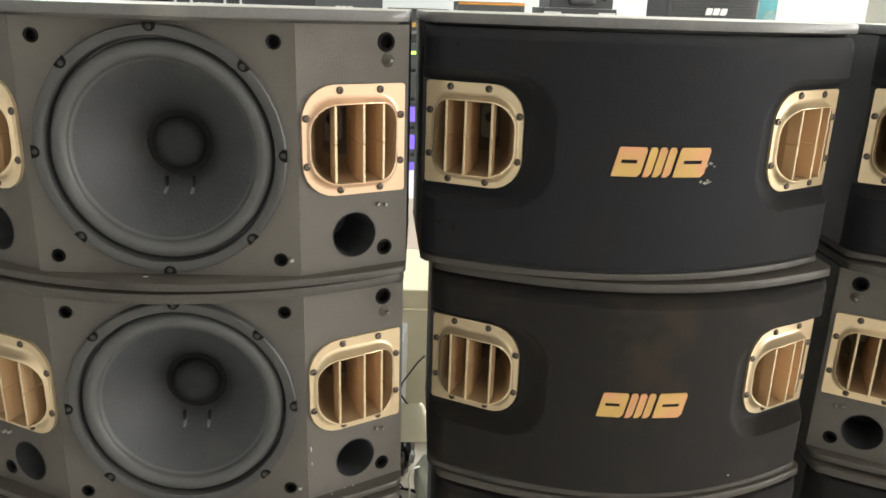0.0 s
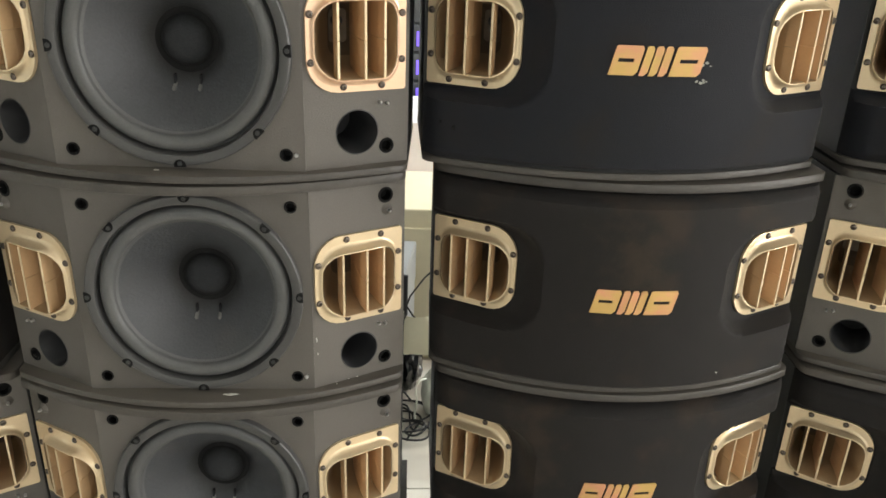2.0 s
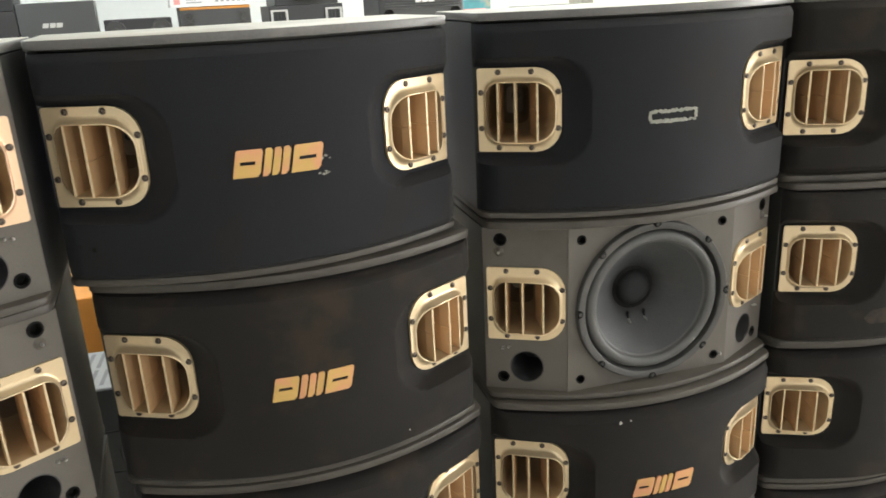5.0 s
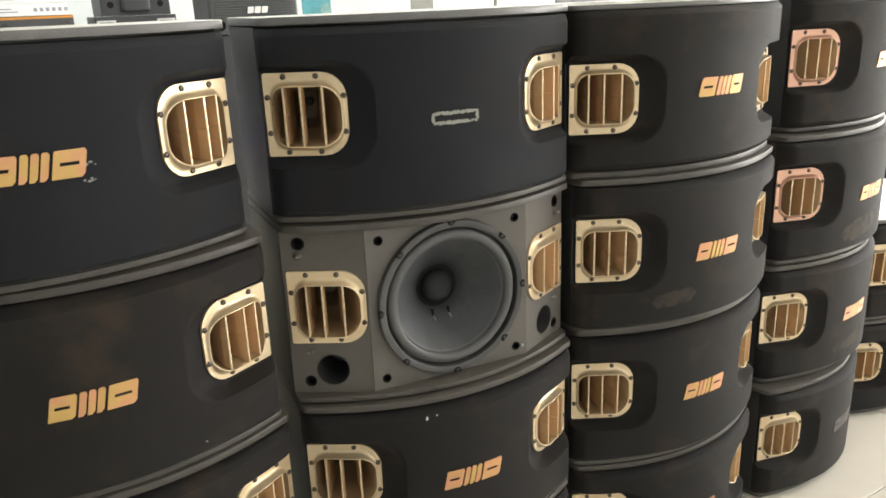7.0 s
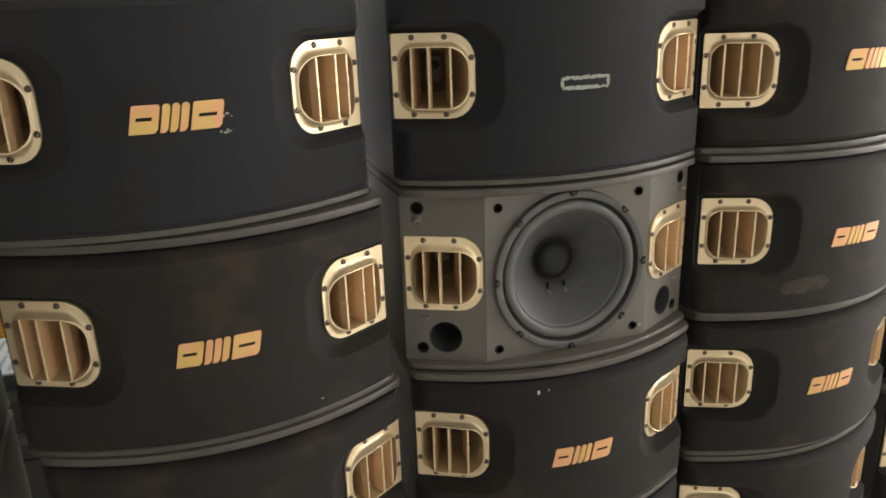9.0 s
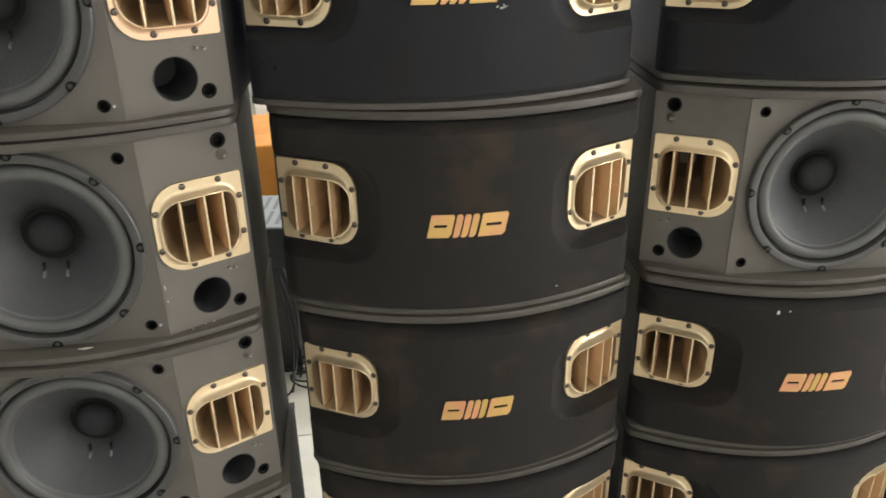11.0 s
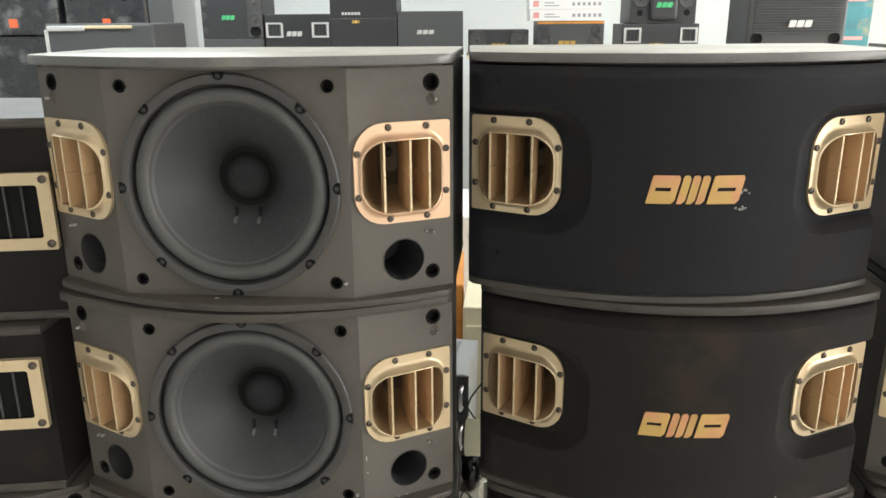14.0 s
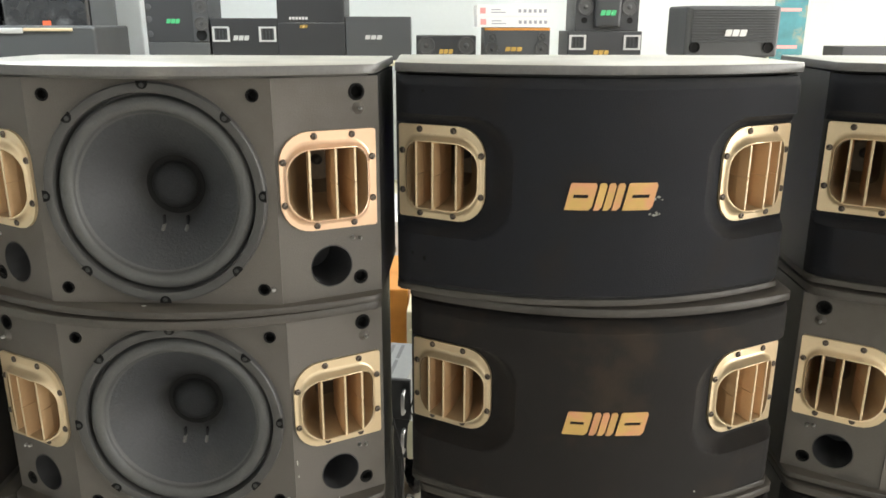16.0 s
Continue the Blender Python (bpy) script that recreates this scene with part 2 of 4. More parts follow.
# ---- mesh helpers ----
def part(name, bm, mat, parent=None, label="", smooth=None, m=None):
    """Links bm as one mesh object, as a part of parent if given."""
    bmesh.ops.recalc_face_normals(bm, faces=bm.faces)
    me = bpy.data.meshes.new(name)
    bm.to_mesh(me)
    bm.free()
    me.materials.append(mat)
    if smooth is not None:
        me.polygons.foreach_set("use_smooth", [True] * len(me.polygons))
        me.set_sharp_from_angle(angle=radians(smooth))
    ob = new(name, me)
    ob.parent = parent
    if m is not None:
        ob.matrix_basis = m
    if label:
        tagged(ob, label)
    return ob


def again(ob, parent, m):
    """Another object on the same mesh, as a part of parent."""
    o = new(ob.name.split(".")[0], ob.data)
    o.parent = parent
    o.matrix_basis = m
    return o


def thing(name, m, label, category, group=""):
    ob = new(name)
    ob.empty_display_size = 0.1
    ob.matrix_basis = m
    return tagged(ob, label, category, group)


def box(x0, x1, y0, y1, z0, z1, bevel=0.0, seg=2, bm=None):
    bm = bm or bmesh.new()
    r = bmesh.ops.create_cube(bm, size=1, matrix=Matrix.Translation(((x0 + x1) / 2, (y0 + y1) / 2, (z0 + z1) / 2)) @ Matrix.Diagonal((x1 - x0, y1 - y0, z1 - z0, 1)))
    if bevel:
        es = list({e for v in r["verts"] for e in v.link_edges})
        bmesh.ops.bevel(bm, geom=es, offset=bevel, segments=seg, affect="EDGES", profile=0.5)
    return bm


def loft(loops, bm=None, close=False, cap_first=False, cap_last=False):
    """Joins loops of equally many points by quads."""
    bm = bm or bmesh.new()
    vs = [[bm.verts.new(p) for p in lp] for lp in loops]
    n = len(vs[0])
    for a, b in zip(vs, vs[1:]):
        for i in range(n):
            bm.faces.new((a[i], a[(i + 1) % n], b[(i + 1) % n], b[i]))
    if cap_first:
        bm.faces.new(vs[0])
    if cap_last:
        bm.faces.new(vs[-1])
    return bm


def turned(profile, n=32, bm=None, cx=0.0, cy=0.0, cap_first=False, cap_last=False):
    """A shape turned round the local z axis from (radius, height) pairs."""
    loops = [[(cx + r * math.cos(2 * math.pi * i / n), cy + r * math.sin(2 * math.pi * i / n), h) for i in range(n)] for r, h in profile]
    return loft(loops, bm, cap_first=cap_first, cap_last=cap_last)


def rounded(cu, cv, hu, hv, radii, n=7):
    """A rectangle's outline with rounded corners: radii for (-,-) (+,-) (+,+) (-,+)."""
    pts = []
    for (su, sv), r, a0 in zip(((-1, -1), (1, -1), (1, 1), (-1, 1)), radii, (180, 270, 0, 90)):
        for i in range(n):
            a = radians(a0 + 90 * i / (n - 1))
            pts.append((cu + su * (hu - r) + r * math.cos(a), cv + sv * (hv - r) + r * math.sin(a)))
    return pts


def circle(cu, cv, r, n=28):
    return [(cu + r * math.cos(2 * math.pi * i / n), cv + r * math.sin(2 * math.pi * i / n)) for i in range(n)]


def panel(outer, holes, w0, w1, sign=1):
    """A flat panel between heights w0 (front) and w1, with holes through it."""
    bm = bmesh.new()
    for w in (w0, w1):
        edges = []
        for lp in (outer, *holes):
            vs = [bm.verts.new((sign * u, v, w)) for u, v in lp]
            edges += [bm.edges.new((vs[i], vs[(i + 1) % len(vs)])) for i in range(len(vs))]
        bmesh.ops.triangle_fill(bm, use_beauty=True, edges=edges)
    for lp in (outer, *holes):
        loft([[(sign * u, v, w0) for u, v in lp], [(sign * u, v, w1) for u, v in lp]], bm)
    bmesh.ops.remove_doubles(bm, verts=bm.verts, dist=1e-6)
    return bm


# ---- the curved loudspeaker ----
H, HALF, BACK = 0.36, 0.310, 0.38
TURN_U, HORN = Vector((0.8788, 0.4772, 0)), Vector((0.2383, 0.1018, 0.1947))


def side_frame(s):
    """The frame on a side facet, at the horn's centre: x along the facet, y up, z outwards. s: 1 right, -1 left."""
    ux, un = Vector((TURN_U.x, s * TURN_U.y, 0)), Vector((s * TURN_U.y, -TURN_U.x, 0))
    m = Matrix((ux, (0, 0, 1), un)).transposed().to_4x4()
    m.translation = (s * HORN.x, HORN.y, HORN.z)
    return m


def bow(x):
    return 0.024 + 0.95 * x * x


def plate_outline(inset):
    pts, k = [], HALF - 0.006
    for i in range(33):
        x = -k + 2 * k * i / 32
        pts.append((x * (1 - inset / k), bow(x) + inset))
    pts.append((HALF - inset, bow(k) + 0.012 + inset * 0.5))
    pts.append((HALF - inset, BACK - inset))
    pts.append((-HALF + inset, BACK - inset))
    pts.append((-HALF + inset, bow(k) + 0.012 + inset * 0.5))
    return pts


def plate(z0, z1):
    prof = ((0.016, z0), (0.012, z0 + 0.0032), (0.0018, z0 + 0.0038), (0.0003, z0 + 0.0046), (0.0, z0 + 0.0056), (0.0, z1 - 0.0026), (0.0007, z1 - 0.0008), (0.0024, z1))
    return loft([[(x, y, z) for x, y in plate_outline(d)] for d, z in prof], cap_first=True, cap_last=True)


def half_height(u, cu, hu, hv, r):
    d = abs(u - cu) - (hu - r)
    return hv if d <= 0 else hv - r + math.sqrt(max(0, r * r - d * d))


HORN_MESH, DROP = {}, 0.0022


def lean(u, w):
    """The mouth bulges forward in the middle and lies nearly flush at its two sides."""
    u += 0.0042
    return w if w <= 0.0045 else 0.0045 + (w - 0.0045) * max(0.06, 1 - (abs(u - 0.003) / 0.068) ** 2)


def mouth(u):
    """The mouth sits a little inwards on its flange."""
    return u - 0.0042


def horn(parent, s, paint=None):
    """A gold horn with its flange, protruding mouth, three vanes and eight screws."""
    f = side_frame(s)
    if s not in HORN_MESH:
        flange = rounded(0.0012, 0, 0.0728, 0.0724, (0.045, 0.004, 0.004, 0.045))
        hole = rounded(0.003, 0, 0.0660, 0.0618, (0.037 * 0.0660 / 0.0625, 0.028 * 0.0660 / 0.0625, 0.028 * 0.0660 / 0.0625, 0.037 * 0.0660 / 0.0625))
        bm = panel(flange, [[(mouth(u), v - DROP) for u, v in hole]], 0.0045, 0.0)
        steps = ((0.0660, 0.0618, 0.0045, 0), (0.0654, 0.0588, 0.0056, 0), (0.0645, 0.0562, 0.0086, 0), (0.0634, 0.0543, 0.0160, 0), (0.0626, 0.0532, 0.0244, 0), (0.0622, 0.0527, 0.0258, 0), (0.0612, 0.0516, 0.0260, 0), (0.0604, 0.0508, 0.0246, 0))
        loft([[(mouth(u), v - DROP, lean(mouth(u), w)) for u, v in rounded(0.003 + d, 0, a, b, (0.037 * a / 0.0625, 0.028 * a / 0.0625, 0.028 * a / 0.0625, 0.037 * a / 0.0625))] for a, b, w, d in steps], bm)
        for v in bm.verts:
            v.co.x *= s
        body = part("horn", bm, GOLD, parent, smooth=40, m=f)
        bm = bmesh.new()
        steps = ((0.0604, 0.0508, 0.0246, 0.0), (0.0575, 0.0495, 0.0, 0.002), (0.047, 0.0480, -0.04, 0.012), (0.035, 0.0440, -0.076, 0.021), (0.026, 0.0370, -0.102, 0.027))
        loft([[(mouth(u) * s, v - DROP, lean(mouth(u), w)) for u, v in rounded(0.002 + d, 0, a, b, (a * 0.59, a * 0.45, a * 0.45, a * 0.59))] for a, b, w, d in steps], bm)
        throat = part("horn_throat", bm, GOLD_SHADED, body, smooth=40)
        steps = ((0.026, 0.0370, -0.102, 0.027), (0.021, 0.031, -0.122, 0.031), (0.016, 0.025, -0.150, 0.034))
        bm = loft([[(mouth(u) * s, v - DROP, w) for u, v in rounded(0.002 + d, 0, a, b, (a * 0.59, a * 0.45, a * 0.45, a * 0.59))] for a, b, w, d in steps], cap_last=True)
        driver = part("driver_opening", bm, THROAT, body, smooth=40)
        bm = turned(((0.0085, -0.004), (0.0078, 0.006), (0.0052, 0.011), (0.002, 0.013)), 16, cap_last=True)
        part("phase_plug", bm, PLATE, body, smooth=60, m=pose(0.030 * s, 0.006, -0.146))
        vanes = []
        for u0 in (-0.0290, 0.0085, 0.0395):
            bm = bmesh.new()
            for side in (-1, 1):
                loops = []
                for w, shrink, d in ((0.0240, 1.0, 0.001), (0.0, 0.95, 0.002), (-0.030, 0.84, 0.009), (-0.046, 0.76, 0.0135) if u0 < 0 else (-0.070, 0.64, 0.0195)):
                    u = mouth(0.002 + (u0 - 0.002) * shrink + d)
                    hh = half_height(u0, 0.003, 0.0604, 0.0508, 0.041 if u0 < 0 else 0.030) * (1 - 0.30 * (1 - shrink)) + 0.001
                    w = lean(u, w)
                    th = 0.0016 if w > 0.02 else 0.0012
                    v0, v1 = sorted((side * 0.0004, side * hh))
                    v0, v1 = v0 - DROP, v1 - DROP
                    loops.append([((u - th) * s, v0, w), ((u + th) * s, v0, w), ((u + th) * s, v1, w), ((u - th) * s, v1, w)])
                loft(loops, bm, cap_first=True, cap_last=True)
            vanes.append(part("vane", bm, VANE, body))
            bm = bmesh.new()
            u = mouth(u0 + 0.001)
            w = lean(u, 0.0242)
            hh = half_height(u0, 0.003, 0.0604, 0.0508, 0.041 if u0 < 0 else 0.030)
            for v0, v1 in ((-hh - DROP, -0.0005 - DROP), (0.0005 - DROP, hh - DROP)):
                box(min((u - 0.0017) * s, (u + 0.0017) * s), max((u - 0.0017) * s, (u + 0.0017) * s), v0, v1, w - 0.001, w + 0.0006, 0.0004, 1, bm)
            part("vane_edge", bm, GOLD, body)
        spots = ((-0.0198, 0.0655), (0.0373, 0.0655), (-0.0198, -0.0650), (0.0373, -0.0650), (-0.0659, 0.0312), (-0.0659, -0.0308), (0.0678, 0.0312), (0.0678, -0.0308))
        screws = []
        for u, v in spots:
            if not screws:
                bm = turned(((0.0051, 0.0), (0.0049, 0.0016), (0.0038, 0.0027), (0.0019, 0.0029), (0.0013, 0.0014)), 12, cap_last=True)
                sc = part("screw", bm, SCREW, body, smooth=50, m=pose(u * s, v, 0.0046))
            else:
                sc = again(screws[0], body, pose(u * s, v, 0.0046))
            screws.append(sc)
        HORN_MESH[s] = body
    else:
        src = HORN_MESH[s]
        body = new("horn", src.data)
        body.parent, body.matrix_basis = parent, f
        for c in src.children:
            again(c, body, c.matrix_basis)
    if paint:
        body.material_slots[0].link = "OBJECT"
        body.material_slots[0].material = paint
    return body


def shell(parent):
    """Side walls, back and inner floor of the cabinet, and its two bowed plates."""
    lo, hi = 0.015, H - 0.017
    x, y, k = 0.3095, BACK - 0.006, 0.015
    pts = [(x, 0.143), (x, y), (-x, y), (-x, 0.143), (-x + k, 0.143), (-x + k, y - k), (x - k, y - k), (x - k, 0.143)]
    bm = loft([[(u, v, z) for u, v in pts] for z in (lo, hi)])
    for z in (lo, hi):
        vs = [bm.verts.new((u, v, z)) for u, v in pts]
        for q in ((0, 1, 6, 7), (1, 2, 5, 6), (2, 3, 4, 5)):
            bm.faces.new([vs[i] for i in q])
    bmesh.ops.remove_doubles(bm, verts=bm.verts, dist=1e-6)
    part("cabinet_body", bm, CABINET, parent)
    part("bottom_plate", plate(0.0006, 0.0155), PLATE, parent, smooth=35)
    part("top_plate", plate(H - 0.0185, H - 0.0006), PLATE, parent, smooth=35)


def socket(parent, m, r=0.0105, cup=True):
    """A round push-in cup for the grille pegs."""
    prof = ((r * 1.10, 0.0), (r * 1.06, 0.0012), (r * 0.90, 0.0016), (r * 0.74, 0.0004), (r * 0.72, -0.013))
    bm = turned(prof, 18, cap_last=True)
    return part("grille_socket", bm, BLACK, parent, smooth=45, m=m)


def side_baffle(parent, s, bare):
    f = side_frame(s)
    lo, hi = 0.0155 - HORN.z, H - 0.0185 - HORN.z
    outer = [(-0.0758, lo), (0.081, lo), (0.081, hi), (-0.0758, hi)]
    hole = rounded(0.0, -0.002, 0.066, 0.061, (0.042, 0.034, 0.034, 0.042))
    holes = [hole]
    if bare:
        holes += [circle(0.0015, -0.1305, 0.0312), circle(0.0477, 0.125, 0.0088, 16), circle(0.047, -0.1540, 0.0078, 16)]
    if not bare:
        outer = [(-0.0758, lo + 0.012), (0.070, lo + 0.012), (0.070, hi - 0.012), (-0.081, hi - 0.012)]
    b = part("side_baffle", panel(outer, holes, *((0.0, -0.012) if bare else (-0.001, -0.012)), s), BAFFLE if bare else GRILLE, parent, m=f)
    if bare:
        bm = turned(((0.0325, 0.0006), (0.0310, 0.0010), (0.0300, -0.004), (0.0295, -0.10)), 32, cx=0.0015 * s, cy=-0.1305, cap_last=True)
        part("bass_port", bm, PORT, b, smooth=40)
        for u, v, r in ((0.0477, 0.125, 0.0115), (0.047, -0.1540, 0.0105)):
            socket(b, pose(u * s, v, 0.0002), r)
        bm = turned(((0.0095, 0.0), (0.0080, 0.0014), (0.0055, 0.0036), (0.0035, 0.0060), (0.0024, 0.0064)), 20, cap_last=True)
        part("peg_boss", bm, BAFFLE, b, smooth=60, m=pose(0.050 * s, 0.102, 0.0))
        bm = turned(((0.0026, 0.0), (0.0024, 0.0045), (0.0012, 0.006)), 10, cap_last=True)
        nub = part("peg", bm, STEEL, b, smooth=50, m=pose(0.050 * s, 0.102, 0.0062))
        again(nub, b, pose(0.047 * s, -0.092, 0.0))
        again(nub, b, pose(0.036 * s, -0.090, 0.0))


def woofer(parent):
    """Twelve-inch woofer: frame ring with tabs, half-roll surround, cone, dust cap, lead-outs and screws."""
    f = Matrix(((1, 0, 0, 0.0011), (0, 0, -1, 0.0597), (0, 1, 0, 0.1793), (0, 0, 0, 1)))
    ring = turned(((0.1584, -0.0045), (0.1580, 0.0), (0.1578, 0.0060), (0.1562, 0.0078), (0.1460, 0.0082), (0.1440, 0.0070), (0.1428, 0.0), (0.1424, -0.013)), 96)
    w = part("woofer", ring, GASKET, parent, smooth=35, m=f)
    prof = [(0.1426, -0.012), (0.1402, -0.012), (0.1390, -0.006)]
    prof += [(0.128 + 0.0105 * math.cos(a), -0.003 + 0.0085 * math.sin(a)) for a in [math.pi * i / 10 for i in range(11)]]
    prof += [(0.1165, -0.0055), (0.1135, -0.0075)]
    part("surround", turned(prof, 96), SURROUND, w, smooth=50)
    prof = [(0.1150, -0.0070)] + [(0.115 + (0.0445 - 0.115) * t, -0.0075 - 0.070 * (t ** 1.10)) for t in [i / 12 for i in range(1, 13)]]
    part("cone", turned(prof, 96), CONE, w, smooth=50)
    prof = [(0.0360, -0.0800), (0.0358, -0.0775)] + [(0.0355 * math.cos(a), -0.0775 + 0.019 * math.sin(a)) for a in [math.pi / 2 * i / 9 for i in range(1, 9)]]
    ring = [(0.0450, -0.0772), (0.0410, -0.0786), (0.0380, -0.0790), (0.0340, -0.0786)]
    # Dark ring laid where shade falls between cone and cap.
    part("cap_ring", turned(ring, 48), CAPSHADE, w, smooth=60)
    part("dust_cap", turned(prof, 48, cap_last=True), CAP, w, smooth=60)
    for x in (-0.017, 0.019):
        bm = turned(((0.0032, -0.012), (0.0028, 0.0010), (0.0014, 0.0030)), 12, cap_last=True)
        part("lead_out", bm, TINNED, w, smooth=50, m=pose(x, -0.064, -0.0530, 28))
        bm = box(x - 0.0015, x + 0.0015, -0.063, -0.044, -0.066, -0.0585, 0.0009, 1)
        part("lead_wire", bm, CAP, w)
    tab = None
    for i in range(8):
        a = math.pi * 2 * i / 8 + 0.0074
        m = pose(0.1530 * math.cos(a), 0.1530 * math.sin(a), 0.0079, 0, 0, math.degrees(a))
        if tab is None:
            # Raised black half-moon in place of a shaded screw notch.
            bm = bmesh.new()
            pts = [(0.0062, -0.0085)] + [(0.0062 - 0.0110 * math.sin(math.pi * k / 10) ** 0.8, -0.0085 * math.cos(math.pi * k / 10)) for k in range(1, 10)] + [(0.0062, 0.0085)]
            loft([[(u, v, 0.0) for u, v in pts], [(u * 0.95, v * 0.95, 0.0012) for u, v in pts]], bm, cap_first=True, cap_last=True)
            tab = part("screw_recess", bm, BLACK, w, m=m)
            bm = turned(((0.0036, 0.0008), (0.0034, 0.0020), (0.0018, 0.0026), (0.0012, 0.0020)), 12, cap_last=True)
            sc = part("screw", bm, CABINET, w, smooth=50, m=m @ pose(0.001, 0, 0))
        else:
            again(tab, w, m)
            again(sc, w, m @ pose(0.001, 0, 0))
    return w


def front_baffle(parent):
    f = Matrix(((1, 0, 0, 0), (0, 0, -1, 0.0636), (0, 1, 0, 0.1805), (0, 0, 0, 1)))
    lo, hi = 0.0155 - 0.1805, H - 0.0185 - 0.1805
    b = part("front_baffle", panel([(-0.172, lo), (0.172, lo), (0.172, hi), (-0.172, hi)], [circle(0.0011, -0.0012, 0.1435, 64)] + [circle(x, z, 0.0066, 16) for x in (-0.1457, 0.1457) for z in (-0.1421, 0.1382)], 0.0, -0.015), BAFFLE, parent, m=f)
    for x in (-0.1457, 0.1457):
        for z in (-0.1421, 0.1382):
            socket(b, pose(x, z, 0.0002), 0.0085)
    bm = turned(((0.003, 0.0), (0.0026, 0.004), (0.001, 0.005)), 10, cap_last=True)
    part("peg", bm, STEEL, b, smooth=50, m=pose(0.160, -0.1421, 0))


def notch(x, z, cu=0.2715, hu=0.0985, hv=0.0750, r=0.048):
    """Distance from the cut-out round a horn, or from the dish about it; negative inside."""
    cv = 0.1947
    qx, qz = abs(x) - cu, z - cv
    dx, dz = abs(qx) - (hu - r), abs(qz) - (hv - r)
    return math.hypot(max(dx, 0), max(dz, 0)) + min(max(dx, dz), 0) - r


def grille_point(x, z):
    lo, hi, edge = 0.0165, H - 0.0195, 0.0120
    y = 0.0015 + 1.08 * x * x
    d = min(z - lo, hi - z)
    if d < edge:
        t = 1 - d / edge
        y += max(0, bow(x) - 0.001 - y) * t ** 1.3
    e = 0.3085 - abs(x)
    if e < 0.022:
        t = 1 - e / 0.022
        y += 0.020 * t * t
    facet = HORN.y + (abs(x) - HORN.x) * 0.543 - 0.0015
    sd = notch(x, z)
    outer = notch(x, z, 0.2705, 0.130, 0.0895, 0.062)
    if outer < 0:
        t = 1.0 if sd <= 0 else max(0.0, min(1.0, -outer / (sd - outer)))
        t = 1 - (1 - t) ** 2.2
        y += max(0, facet - y) * t
    return y


GRILLE_MESH = []


def grille(parent, cloth=None):
    """The cloth-covered bowed grille, dished round the two horns."""
    if GRILLE_MESH:
        g = again(GRILLE_MESH[0], parent, Matrix())
        if cloth:
            g.material_slots[0].link = "OBJECT"
            g.material_slots[0].material = cloth
        return g
    nx, nz, bm = 150, 78, bmesh.new()
    xs = [-0.3085 + 0.617 * i / nx for i in range(nx + 1)]
    zs = [0.0165 + (H - 0.036) * j / nz for j in range(nz + 1)]
    grid = [[None] * (nz + 1) for _ in xs]
    for i, x in enumerate(xs):
        for j, z in enumerate(zs):
            sd, px, pz = notch(x, z), x, z
            if abs(sd) < 0.0032 and 0 < i < nx and 0 < j < nz:
                gx = (notch(x + 1e-4, z) - notch(x - 1e-4, z)) / 2e-4
                gz = (notch(x, z + 1e-4) - notch(x, z - 1e-4)) / 2e-4
                px, pz = x - gx * sd, z - gz * sd
            grid[i][j] = bm.verts.new((px, grille_point(px, pz), pz))
    for i in range(nx):
        for j in range(nz):
            if notch((xs[i] + xs[i + 1]) / 2, (zs[j] + zs[j + 1]) / 2) > 0:
                bm.faces.new((grid[i][j], grid[i + 1][j], grid[i + 1][j + 1], grid[i][j + 1]))
    bmesh.ops.delete(bm, geom=[v for v in bm.verts if not v.link_faces], context="VERTS")
    rim = [e for e in bm.edges if e.is_boundary]
    r = bmesh.ops.extrude_edge_only(bm, edges=rim)
    for v in r["geom"]:
        if isinstance(v, bmesh.types.BMVert):
            v.co.y += 0.016 if abs(v.co.x) < 0.305 else 0.03
    g = part("grille", bm, GRILLE, parent, smooth=34)
    GRILLE_MESH.append(g)
    return g


def slanted(x0, x1, z0, z1, holes=(), lean=0.22, bend=0.0):
    """A leaning flat plate with slots, facing the front."""
    sh = lambda u, v: (u + lean * (v - (z0 + z1) / 2), v)
    outer = [sh(u, v) for u, v in ((x0, z0), (x1 - 0.004, z0), (x1, z0 + 0.005), (x1, z1 - 0.004), (x1 - 0.003, z1), (x0 + 0.002, z1), (x0, z1 - 0.002))]
    cut = [[sh(u, v) for u, v in ((a, c), (b, c), (b, d), (a, d))] for a, b, c, d in holes]
    bm = panel(outer, cut, 0.0022, 0.0)
    for v in bm.verts:
        v.co.z -= bend * v.co.x ** 2
    return bm


def badge(parent, mat=None):
    """A gold foil maker's badge, as three plain leaning plates."""
    f = Matrix(((1, 0, 0, 0.0), (0, 0, -1, 0.0020), (0, 1, 0, 0.0), (0, 0, 0, 1)))
    z0, z1 = 0.1594, 0.1988
    b = new("badge")
    b.parent, b.matrix_basis = parent, f
    blocks = ((-0.0635, -0.0260, ((-0.0560, -0.0350, 0.1770, 0.1820),)),
              (-0.0225, -0.0120, ()), (-0.0095, 0.0010, ()), (0.0035, 0.0140, ()),
              (0.0185, 0.0615, ((0.0275, 0.0530, 0.1770, 0.1820),)))
    for x0, x1, holes in blocks:
        o = part("badge_plate", slanted(x0, x1, z0, z1, holes, bend=1.08), mat or LOGO, b)
    return b


